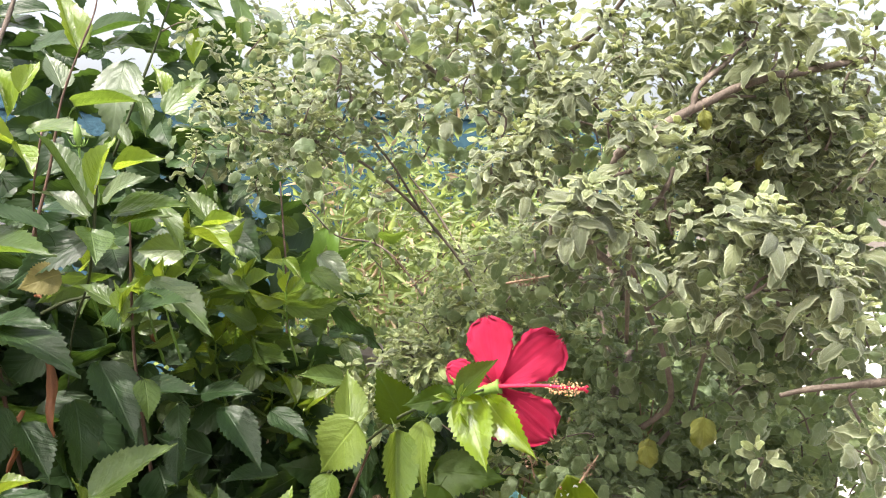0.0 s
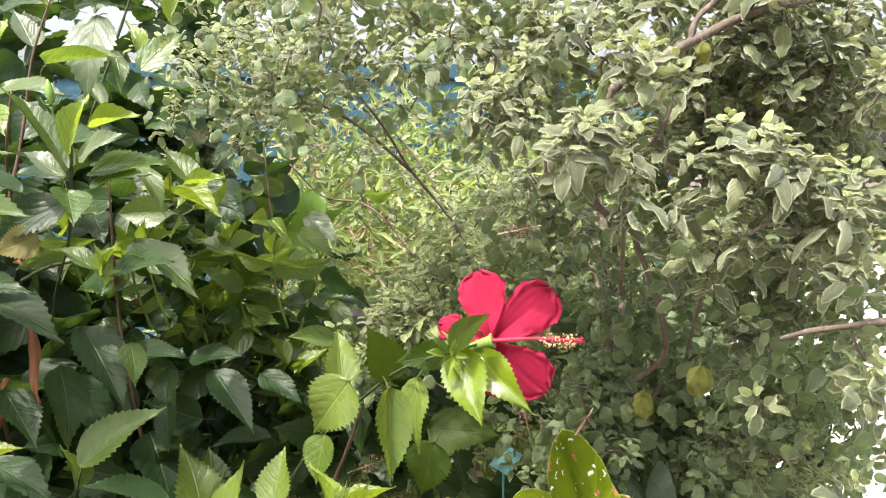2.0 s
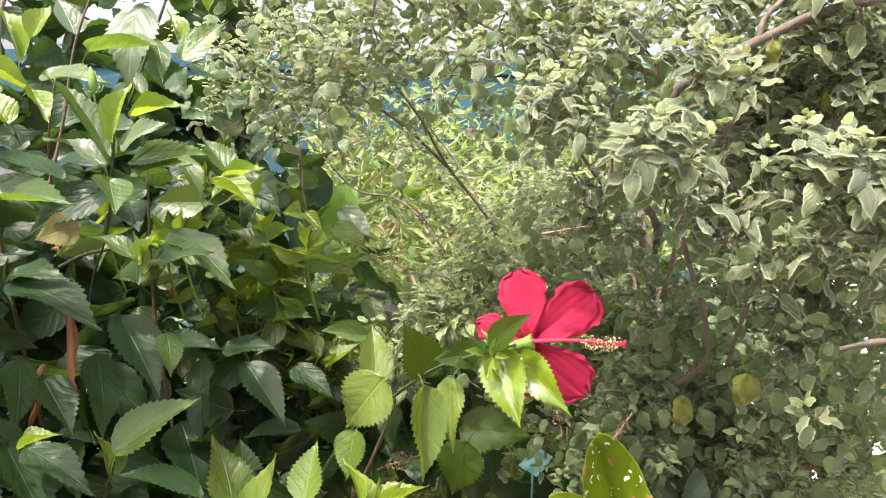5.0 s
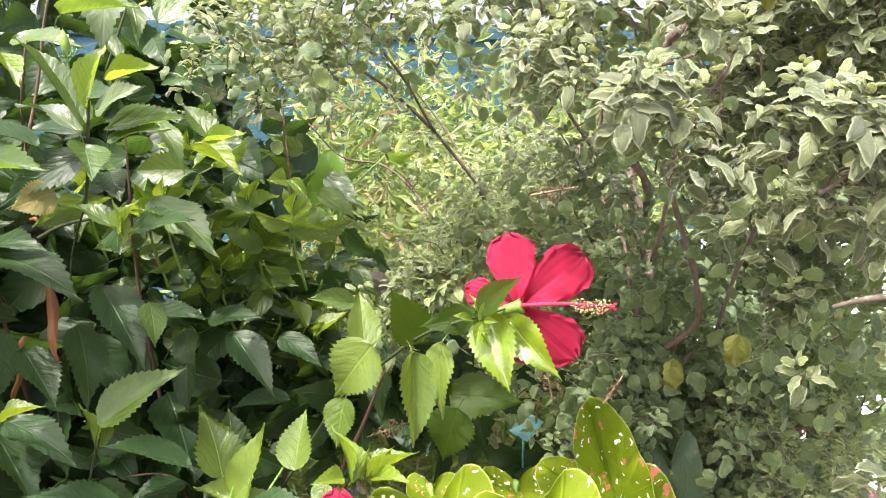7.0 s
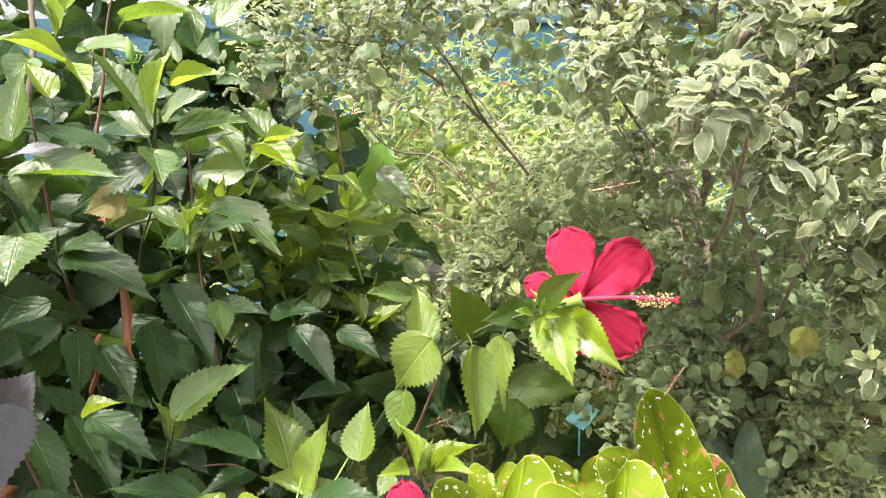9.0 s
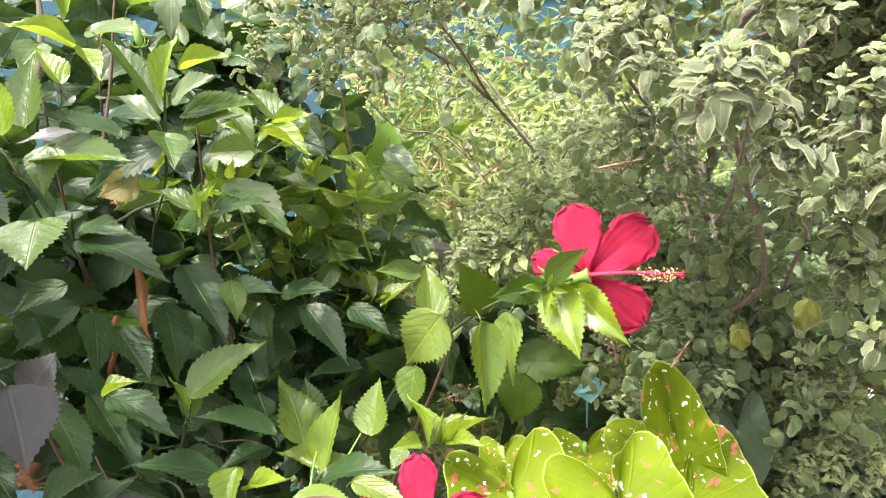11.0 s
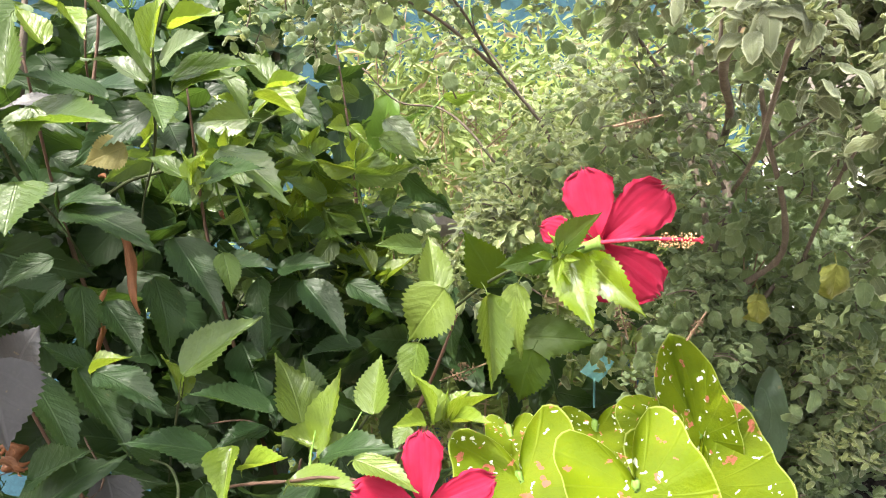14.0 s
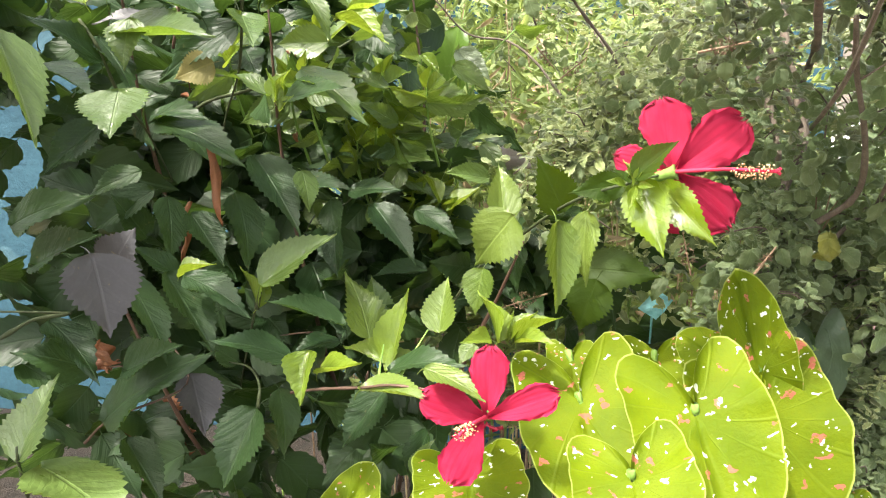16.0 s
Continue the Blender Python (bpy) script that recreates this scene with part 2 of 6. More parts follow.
def caladium_material():
    m, nt, b, out = blank("spotted_caladium_leaf")
    r = chance_(nt)
    uv = node(nt, "ShaderNodeUVMap").outputs[0]
    sep = node(nt, "ShaderNodeSeparateXYZ", {0: uv})
    ring, turn = sep.outputs[0], sep.outputs[1]
    co = node(nt, "ShaderNodeTexCoord").outputs["Object"]
    off = node(nt, "ShaderNodeCombineXYZ", {0: math_(nt, "MULTIPLY", r, 61.0), 1: math_(nt, "MULTIPLY", r, 17.0)}).outputs[0]
    co = node(nt, "ShaderNodeVectorMath", {0: co, 1: off}, operation="ADD").outputs[0]
    flat = node(nt, "ShaderNodeMapping", {"Vector": co, "Scale": (1, 1, 0)}).outputs[0]
    warp = node(nt, "ShaderNodeTexNoise", {"Vector": flat, "Scale": 10.0, "Detail": 5.0}).outputs["Color"]
    bent = node(nt, "ShaderNodeVectorMath", {0: flat, 1: node(nt, "ShaderNodeVectorMath", {0: warp, "Scale": 0.24}, operation="SCALE").outputs[0]}, operation="ADD").outputs[0]

    def spots(scale, keep, lo, hi):
        v = node(nt, "ShaderNodeTexVoronoi", {"Vector": bent, "Scale": scale}, flat=True)
        c = node(nt, "ShaderNodeSeparateXYZ", {0: v.outputs["Color"]})
        some = math_(nt, "GREATER_THAN", c.outputs[0], keep)
        size = math_(nt, "MULTIPLY", math_(nt, "ADD", math_(nt, "MULTIPLY", c.outputs[1], 0.8), 0.35), hi)
        return math_(nt, "MULTIPLY", some, math_(nt, "LESS_THAN", v.outputs["Distance"], math_(nt, "ADD", size, lo)))

    big = node(nt, "ShaderNodeTexNoise", {"Vector": flat, "Scale": 2.5, "Detail": 4.0}).outputs[0]
    fine = node(nt, "ShaderNodeTexNoise", {"Vector": flat, "Scale": 34.0, "Detail": 4.0}).outputs[0]
    col = mix_(nt, ramp_(nt, big, 0.3, 0.7), (0.076, 0.118, 0.003), (0.126, 0.172, 0.004))
    col = mix_(nt, math_(nt, "MULTIPLY", ramp_(nt, fine, 0.4, 0.7), 0.25), col, (0.09, 0.16, 0.010))
    rays = math_(nt, "FRACT", math_(nt, "ADD", math_(nt, "MULTIPLY", turn, 14.0), math_(nt, "MULTIPLY", ring, 0.35)))
    ray = math_(nt, "SUBTRACT", 1.0, ramp_(nt, math_(nt, "ABSOLUTE", math_(nt, "SUBTRACT", rays, 0.5)), 0.01, 0.07))
    col = mix_(nt, math_(nt, "MULTIPLY", ray, 0.08), col, (0.24, 0.32, 0.05))
    pink = math_(nt, "MULTIPLY", spots(5.0, 0.46, 0.02, 0.15), 0.9)
    col = mix_(nt, math_(nt, "MULTIPLY", pink, ramp_(nt, fine, 0.30, 0.48)), col, (0.42, 0.10, 0.09))
    white = spots(8.0, 0.52, 0.015, 0.13)
    col = mix_(nt, white, col, (0.70, 0.70, 0.56))
    rim = ramp_(nt, ring, 0.972, 0.992)
    col = mix_(nt, math_(nt, "MULTIPLY", rim, 0.6), col, (0.40, 0.48, 0.12))
    bump = node(nt, "ShaderNodeBump", {"Height": math_(nt, "SUBTRACT", fine, ray), "Strength": 0.3, "Distance": 0.003}).outputs[0]
    nt.links.new(col, b.inputs["Base Color"])
    nt.links.new(bump, b.inputs["Normal"])
    b.inputs["Roughness"].default_value = 0.55
    b.inputs["Specular IOR Level"].default_value = 0.10
    tint = mix_(nt, 0.5, col, (0.36, 0.43, 0.008))
    tr = node(nt, "ShaderNodeBsdfTranslucent", {"Color": tint, "Normal": bump})
    mx = node(nt, "ShaderNodeMixShader", {0: 0.36, 1: b.outputs[0], 2: tr.outputs[0]})
    nt.links.new(mx.outputs[0], out.inputs[0])
    return m


PETAL, CALADIUM = petal_material(), caladium_material()
# Darkened caladium leaf: the shade it stands in is put into the colour.
CALADIUM_SHADED = leaf_material("shaded_caladium_leaf", (0.035, 0.066, 0.032), (0.05, 0.085, 0.045), (0.2, 0.3, 0.05), 0.2, 0.5, 0.2, 4.0, blemish=0.3)
POLLEN = rough_material("yellow_pollen", (0.62, 0.30, 0.16), (0.76, 0.52, 0.28), 200, 0.7, 0.3, 0.0003)
COLUMN = rough_material("pink_column", (0.42, 0.014, 0.045), (0.52, 0.035, 0.085), 80, 0.75, 0.2, 0.0005)

# ---- helpers for meshes and parts ----


def as_mesh(name, verts, faces, uvs=None, material=None, smooth=True):
    me = bpy.data.meshes.new(name)
    me.from_pydata([tuple(v) for v in verts], [], [tuple(f) for f in faces])
    if uvs is not None:
        layer = me.uv_layers.new(name="UVMap")
        loops = np.zeros(len(me.loops), dtype=np.int32)
        me.loops.foreach_get("vertex_index", loops)
        layer.data.foreach_set("uv", np.asarray(uvs, dtype=np.float32)[loops].ravel())
    if material:
        me.materials.append(material)
    if smooth:
        me.polygons.foreach_set("use_smooth", np.ones(len(me.polygons), dtype=bool))
    me.update()
    return me


STANDS = {}


def thing(name, base, label, category, kind="", group=""):
    ob = tagged(new(name), label, category, group, kind)
    ob.location = base
    STANDS[ob] = Matrix.Translation(base)
    return ob


def part(name, me, parent, m=None, label="", kind=""):
    ob = new(name, me)
    ob.parent = parent
    ob.matrix_parent_inverse = STANDS[parent].inverted()
    ob.matrix_basis = m or Matrix()
    STANDS[ob] = m or Matrix()
    return tagged(ob, label=label, kind=kind)


def leaf_grid(rows, cols, outline, lift, teeth=0.0, seed=0, relative=False):
    """A leaf of length 1 along y and full width 1, with its petiole end at the origin."""
    rng = random.Random(seed)
    verts, uvs, faces = [], [], []
    for i in range(rows + 1):
        v = i / rows
        half = outline(v)
        jag = 1 + (teeth * (1 if i % 2 else -0.6) + rng.uniform(-0.3, 0.3) * teeth if 0 < i < rows else 0)
        back = -0.022 if i % 2 == 0 and teeth else 0.0
        for j in range(cols + 1):
            s = 2 * j / cols - 1
            edge = abs(s) == 1
            x = s * half * (jag if edge else 1)
            verts.append((x, v + (back if edge and 0 < i < rows else 0), lift(s, v) ))
            uvs.append((0.5 + (0.5 * s if relative else x), v))
    for i in range(rows):
        for j in range(cols):
            a = i * (cols + 1) + j
            faces.append((a, a + 1, a + cols + 2, a + cols + 1))
    return verts, faces, uvs


def with_stalk(verts, faces, uvs, length=0.16, r=0.011, drop=0.14):
    k = len(verts)
    verts, faces, uvs = list(verts), list(faces), list(uvs)
    for i in range(4):
        f = i / 3
        for a in range(4):
            an = a * math.pi / 2
            verts.append((r * math.cos(an), -length * f + 0.02, r * math.sin(an) - 0.008 - drop * f * f))
            uvs.append((0.5, 0.1))
    for i in range(3):
        for a in range(4):
            p = k + i * 4
            faces.append((p + a, p + (a + 1) % 4, p + 4 + (a + 1) % 4, p + 4 + a))
    return verts, faces, uvs


def ovate(v):
    return 0.5 * 3.73 * max(0.0, v) ** 0.70 * max(0.0, 1 - v) ** 1.35


def lance(v):
    return 0.5 * max(0.0, math.sin(math.pi * v ** 0.85)) ** 1.05


def blunt(v):
    return 0.5 * max(0.0, 1 - abs(2 * v ** 0.85 - 1.0) ** 2.5) ** 0.62


def make_lift(fold, droop, ripple, seed, cup=0.0, roll=0.0):
    ph = random.Random(seed).uniform(0, 6)

    def lift(s, v):
        return fold * abs(s) * math.sin(math.pi * min(1, v + 0.08)) * 0.5 - droop * v * v + ripple * s * math.sin(9 * v + ph + 2 * s) - cup * s * s - roll * max(0, abs(s) - 0.55)
    return lift


def frame_for(base, tip, width, twist, thick=None):
    """The matrix that lays a unit leaf from base to tip; twist turns its upper face about that line."""
    base, tip = Vector(base), Vector(tip)
    a = tip - base
    size = a.length
    a.normalize()
    n = Vector((0, -1, 0))
    n = n - a * n.dot(a)
    n = n.normalized() if n.length > 1e-3 else Vector((0, 0, 1))
    w = a.cross(n)
    th = radians(twist)
    n = n * math.cos(th) + w * math.sin(th)
    x = a.cross(n)
    m = Matrix((x, a, n)).transposed().to_4x4()
    m.translation = base
    return m @ Matrix.Diagonal((width, size, thick or size, 1))


def swept(points, r0, r1, sides=7, knots=0.12, seed=0, steps=6):
    """A tapered, slightly knotted stem along a smooth line."""
    rng = random.Random(seed)
    p = [Vector(q) for q in points]
    p = [p[0] * 2 - p[1]] + p + [p[-1] * 2 - p[-2]]
    line = []
    for i in range(1, len(p) - 2):
        for k in range(steps):
            t = k / steps
            a, b, c, d = p[i - 1:i + 3]
            line.append(0.5 * ((2 * b) + (c - a) * t + (2 * a - 5 * b + 4 * c - d) * t * t + (3 * b - a - 3 * c + d) * t ** 3))
    line.append(p[-2])
    verts, faces = [], []
    for i, q in enumerate(line):
        f = i / (len(line) - 1)
        tangent = (line[min(i + 1, len(line) - 1)] - line[max(i - 1, 0)]).normalized()
        side = tangent.cross(Vector((0.3, 1, 0.2))).normalized()
        up = side.cross(tangent)
        r = (r0 + (r1 - r0) * f) * (1 + knots * rng.uniform(-1, 1) + (knots * 2 if rng.random() < 0.15 else 0))
        for k in range(sides):
            an = 2 * math.pi * k / sides
            verts.append(q + (side * math.cos(an) + up * math.sin(an)) * r * (1 + 0.1 * rng.uniform(-1, 1)))
    for i in range(len(line) - 1):
        for k in range(sides):
            a, b = i * sides + k, i * sides + (k + 1) % sides
            faces.append((a, b, b + sides, a + sides))
    n = len(verts)
    verts += [line[0], line[-1]]
    for k in range(sides):
        faces.append((n, (k + 1) % sides, k))
        faces.append((n + 1, n - sides + k, n - sides + (k + 1) % sides))
    return verts, faces


def lathe(profile, sides=40, wobble=0.0):
    verts, faces = [], []
    for r, z in profile:
        for k in range(sides):
            an = 2 * math.pi * k / sides
            verts.append((r * math.cos(an), r * math.sin(an), z))
    for i in range(len(profile) - 1):
        for k in range(sides):
            a, b = i * sides + k, i * sides + (k + 1) % sides
            faces.append((a, b, b + sides, a + sides))
    faces.append(tuple(range(sides - 1, -1, -1)))
    return verts, faces


def many(template, mats):
    """One set of vertices, faces and UVs out of a template laid at many matrices."""
    tv, tf, tu = (np.asarray(a, dtype=np.float64) for a in template)
    tf = tf.astype(np.int64)
    M = np.array([[list(r) for r in m] for m in mats])
    hv = np.c_[tv, np.ones(len(tv))]
    verts = np.einsum("nij,kj->nki", M[:, :3, :], hv).reshape(-1, 3)
    faces = (tf[None] + (np.arange(len(mats)) * len(tv))[:, None, None]).reshape(-1, tf.shape[1])
    return verts.tolist(), faces.tolist(), np.tile(tu, (len(mats), 1))


STEMS = [0]


def branch(parent, points, r0, r1, material, name="branch"):
    STEMS[0] += 1
    v, f = swept(points, r0, r1, seed=STEMS[0])
    return part(name, as_mesh(name, v, f, material=material), parent)


# ---- ground, wall, background ----
GROUND = -0.45


def ground():
    rng = random.Random(4)
    xs = [-600, -60, -12] + [-4 + 0.25 * i for i in range(33)] + [12, 60, 600]
    ys = [-600, -60, -8] + [-1 + 0.25 * i for i in range(29)] + [14, 60, 600]
    verts = [(x, y, GROUND + (rng.uniform(-0.006, 0.006) if abs(x) < 5 and -2 < y < 7 else 0.0)) for y in ys for x in xs]
    n = len(xs)
    faces = [(j * n + i, j * n + i + 1, (j + 1) * n + i + 1, (j + 1) * n + i) for j in range(len(ys) - 1) for i in range(n - 1)]
    return tagged(new("ground", as_mesh("ground", verts, faces, material=EARTH)), "grey-brown trodden earth around the plants", "ground", kind="structure")


def pavement():
    """Cast concrete slabs beside the planting, with open joints."""
    base = tagged(new("pavement"), "pale sunlit concrete paving slabs", "pavement", kind="structure")
    STANDS[base] = Matrix()
    bm = bmesh.new()
    bmesh.ops.create_cube(bm, size=1, matrix=Matrix.Diagonal((0.988, 0.988, 0.04, 1)))
    bmesh.ops.bevel(bm, geom=bm.edges[:], offset=0.006, segments=1, affect="EDGES")
    me = bpy.data.meshes.new("slab")
    bm.to_mesh(me)
    bm.free()
    me.materials.append(CONCRETE)
    for i in range(9):
        for j in range(12):
            part("slab", me, base, pose(1.25 + i, 0.6 + j, GROUND + 0.012))
    for i in range(4):
        for j in range(8):
            part("slab", me, base, pose(0.25 - i, 4.6 + j, GROUND + 0.012))


def soil_bed():
    rng = random.Random(9)
    verts, faces = [], []
    nx, ny = 40, 26
    for j in range(ny + 1):
        for i in range(nx + 1):
            x, y = -2.6 + 3.3 * i / nx, 0.12 + 2.12 * j / ny
            edge = min(i, nx - i, j, ny - j)
            z = 0.012 if edge == 0 else 0.05 + 0.02 * noise.noise((x * 5, y * 5, 0)) + rng.uniform(-0.006, 0.006)
            verts.append((x, y, GROUND + z))
    for j in range(ny):
        for i in range(nx):
            a = j * (nx + 1) + i
            faces.append((a, a + 1, a + nx + 2, a + nx + 1))
    return tagged(new("soil_bed", as_mesh("soil_bed", verts, faces, material=SOIL)), "dark planting soil under the shrubs", "soil", kind="structure")


def blue_wall():
    bm = bmesh.new()
    x0, x1, y0 = -3.4, 0.75, 2.25
    top = 1.275

    def slab(xa, xb, ya, yb, za, zb):
        bmesh.ops.create_cube(bm, size=1, matrix=Matrix.Translation(((xa + xb) / 2, (ya + yb) / 2, (za + zb) / 2)) @ Matrix.Diagonal((xb - xa, yb - ya, zb - za, 1)))
    slab(x0, x1, y0, y0 + 0.16, GROUND, top - 0.045)
    slab(x0 - 0.01, x1 + 0.01, y0 - 0.008, y0 + 0.168, top - 0.045, top)
    bmesh.ops.bevel(bm, geom=bm.edges[:], offset=0.004, segments=2, affect="EDGES")
    me = bpy.data.meshes.new("wall_back")
    bm.to_mesh(me)
    bm.free()
    me.materials.append(BLUE)
    return tagged(new("wall_back", me), "low rough plastered wall painted blue behind the plants", "wall", kind="structure")


ground()
pavement()
soil_bed()
blue_wall()

# dark hedge beyond the wall
rng = random.Random(31)
hedge = thing("hedge", (-1.6, 3.3, GROUND), "dark green clipped hedge beyond the blue wall", "hedge", kind="stuff")
low_leaf = with_stalk(*leaf_grid(5, 2, ovate, make_lift(0.15, 0.12, 0.02, 1)), length=0.12)
mats = []
for i in range(1400):
    p = Vector((rng.uniform(-3.3, 0.2), 3.3 + rng.uniform(-0.25, 0.25), rng.uniform(0.4, 1.47 + 0.06 * math.sin(i * 0.7))))
    mats.append(frame_for(p, p + Vector((rng.uniform(-1, 1), rng.uniform(-1, 0.3), rng.uniform(-0.7, 0.6))).normalized() * rng.uniform(0.06, 0.11), rng.uniform(0.04, 0.06), rng.uniform(-90, 90)))
v, f, u = many(low_leaf, mats)
part("hedge_leaves", as_mesh("hedge_leaves", v, f, u, HEDGE), hedge, kind="stuff")
branch(hedge, [(-1.6, 3.3, GROUND), (-1.6, 3.32, 0.5), (-1.5, 3.3, 1.0)], 0.03, 0.012, BARK, "trunk")

# sunny weeds between the shrubs and the wall
rng = random.Random(12)
weeds = thing("weed_clump", (-0.062, 1.600, GROUND + 0.05), "tall sunlit yellow-green weeds with narrow leaves", "weeds", kind="stuff")
weed_leaf = leaf_grid(4, 2, lance, make_lift(0.2, 0.25, 0.03, 3))
mats, stems = [], []
for i in range(1200):
    x, y = rng.triangular(-0.8, 0.55, 0.08), rng.uniform(1.35, 2.1)
    if i % 14 == 0:
        x, y = rng.uniform(-0.10, 0.14), rng.uniform(1.10, 1.35)
    h = rng.uniform(0.62, 0.86) if y < 1.35 else rng.uniform(0.62, 1.04) if x > -0.25 else rng.uniform(0.25, 0.62)
    if i >= 800:
        x, y, h = rng.uniform(-0.45, 0.5), rng.uniform(1.7, 2.15), rng.uniform(0.85, 1.22)
    lean = Vector((rng.uniform(-0.12, 0.12), rng.uniform(-0.1, 0.1), 0))
    base = Vector((x, y, 0.02))
    for k in range(24):
        f = 0.25 + 0.75 * k / 23
        p = base + lean * f * f + Vector((0, 0, h * f))
        an = rng.uniform(0, 6.28)
        d = Vector((math.cos(an), math.sin(an), rng.uniform(-0.4, 1.2))).normalized() * rng.uniform(0.02, 0.065)
        mats.append(frame_for(p, p + d, rng.uniform(0.006, 0.014), rng.uniform(-80, 80)))
    if i % 8 == 0:
        stems.append((base + Vector((0, 0, GROUND)), base + lean * 0.3 + Vector((0, 0, h * 0.5)), base + lean + Vector((0, 0, h))))
rng.shuffle(mats)
n = len(mats)
for name, mat_, a, b in (("weed_leaves", WEED, 0, 0.58), ("shaded_leaves", WEED_DARK, 0.58, 0.93), ("dry_leaves", STRAW, 0.93, 1)):
    v, f, u = many(weed_leaf, mats[int(a * n):int(b * n)])
    part(name, as_mesh(name, v, f, u, mat_), weeds, kind="stuff")
STALKS = (PETIOLE, SEED, DRY_STALK)
for s in stems:
    branch(weeds, s, 0.0022, 0.0012, STALKS[STEMS[0] % 3], "stalk")

# ---- hibiscus shrub ----
hibiscus = thing("hibiscus_shrub", (-0.30, 0.98, GROUND + 0.04), "leafy dark green hibiscus shrub with serrated leaves and red flowers", "shrub")
FORMS = []
for k, (fold, droop, ripple) in enumerate(((0.22, 0.10, 0.02), (0.12, 0.20, 0.03), (0.30, 0.05, 0.02), (0.16, 0.28, 0.04))):
    FORMS.append(with_stalk(*leaf_grid(30, 6, ovate, make_lift(fold, droop, ripple, k), 0.085, k)))
YOUNG = [with_stalk(*leaf_grid(20, 6, ovate if k else lance, make_lift(fold, droop, 0.03, 8 + k), 0.06, 8 + k), length=0.1) for k, (fold, droop) in enumerate(((0.5, 0.10), (0.6, 0.22), (0.4, -0.06)))]


def dry_strip(seed):
    """A dead leaf rolled and twisted along its length."""
    rng = random.Random(seed)
    a = rng.uniform(0, 6)
    verts, uvs, faces = [], [], []
    for i in range(19):
        v = i / 18
        half = 0.5 * max(0.06, math.sin(math.pi * min(1, v * 0.9 + 0.08))) ** 0.6 * (1 + 0.12 * math.sin(17 * v + a))
        for j in range(8):
            s = 2 * j / 7 - 1
            an = 1.5 * s + 2.6 * v + 0.5 * math.sin(6 * v + a)
            verts.append((half * math.sin(an) * 0.8 + 0.16 * math.sin(9 * v + a), v + 0.03 * math.sin(5 * s + a) * v, half * math.cos(an) * 0.8 + 0.1 * math.sin(8 * v)))
            uvs.append((0.5 + 0.5 * s, v))
    for i in range(18):
        for j in range(7):
            k = i * 8 + j
            faces.append((k, k + 1, k + 9, k + 8))
    return verts, faces, uvs


STRIPS = [dry_strip(s) for s in (1, 2, 3)]
CURLED = [with_stalk(*leaf_grid(14, 6, ovate, make_lift(0.9, 0.25, 0.10, s, cup=-0.25), 0.05, s)) for s in (5, 6)]
SMOOTH = [with_stalk(*leaf_grid(18, 8, blunt, make_lift(0.22, 0.12, 0.03, 2), 0.0, 2))]
LEAF_MESH = {}
for kind in LEAF:
    forms = STRIPS if kind == "c" else FORMS[1:2] if kind == "g" else YOUNG[1:] + YOUNG[:2] + YOUNG[:1] if kind == "y" else CURLED if kind == "p" else SMOOTH if kind == "w" else FORMS
    LEAF_MESH[kind] = [as_mesh("leaf_" + str(i), *fm, LEAF[kind]) for i, fm in enumerate(forms)]
SAY = {"c": "curled dry orange-brown leaf", "g": "curled yellowing leaf", "o": "old greyish purple leaf", "y": "bright yellow-green young leaf", "p": "withered whitish leaf"}
COUNT = [0]


def leaf(kind, base, tip, width, twist, parent=None):
    COUNT[0] += 1
    forms = LEAF_MESH[kind]
    size = (Vector(tip) - Vector(base)).length
    width *= 0.72 if kind == "y" else 0.80 if kind in "dmh" else 0.9
    narrow = kind == "y" and width < 0.36 * size
    me = forms[-1] if narrow else forms[COUNT[0] % min(len(forms), 4)]
    return part("leaf", me, parent or hibiscus, frame_for(base, tip, width, twist, width if kind == "c" else None), SAY.get(kind, ""))


# stems from the ground to the crown
for pts, r in (
    ([(-0.30, 0.98, GROUND + 0.04), (-0.30, 0.98, 0.0), (-0.29, 0.97, 0.25), (-0.33, 0.93, 0.5), (-0.36, 0.90, 0.75), (-0.36, 0.88, 0.95)], 0.011),
    ([(-0.32, 0.99, GROUND + 0.04), (-0.32, 0.99, 0.0), (-0.40, 0.97, 0.3), (-0.48, 0.90, 0.55), (-0.50, 0.84, 0.8), (-0.48, 0.78, 0.98)], 0.011),
    ([(-0.28, 0.99, GROUND + 0.04), (-0.28, 0.99, 0.0), (-0.24, 1.02, 0.3), (-0.22, 1.04, 0.55), (-0.21, 1.05, 0.8), (-0.24, 1.12, 1.0)], 0.011),
    ([(-0.27, 0.97, GROUND + 0.04), (-0.27, 0.97, 0.0), (-0.20, 0.92, 0.3), (-0.14, 0.88, 0.5), (-0.09, 0.85, 0.62), (-0.06, 0.82, 0.70)], 0.010),
    ([(-0.28, 0.96, GROUND + 0.04), (-0.28, 0.96, 0.0), (-0.26, 0.86, 0.25), (-0.24, 0.78, 0.45), (-0.23, 0.75, 0.53), (-0.22, 0.74, 0.57)], 0.009),
    ([(-0.31, 0.97, GROUND + 0.04), (-0.31, 0.97, 0.0), (-0.38, 0.85, 0.25), (-0.42, 0.74, 0.45), (-0.42, 0.66, 0.6), (-0.43, 0.62, 0.72)], 0.009),
):
    branch(hibiscus, pts, r * 0.5, 0.0012, RED_STEM)
branch(hibiscus, [(-0.470, 0.860, 0.903), (-0.456, 0.880, 1.001), (-0.447, 0.890, 1.083), (-0.428, 0.900, 1.151), (-0.416, 0.910, 1.196), (-0.416, 0.920, 1.240)], 0.0018, 0.0008, RED_STEM)
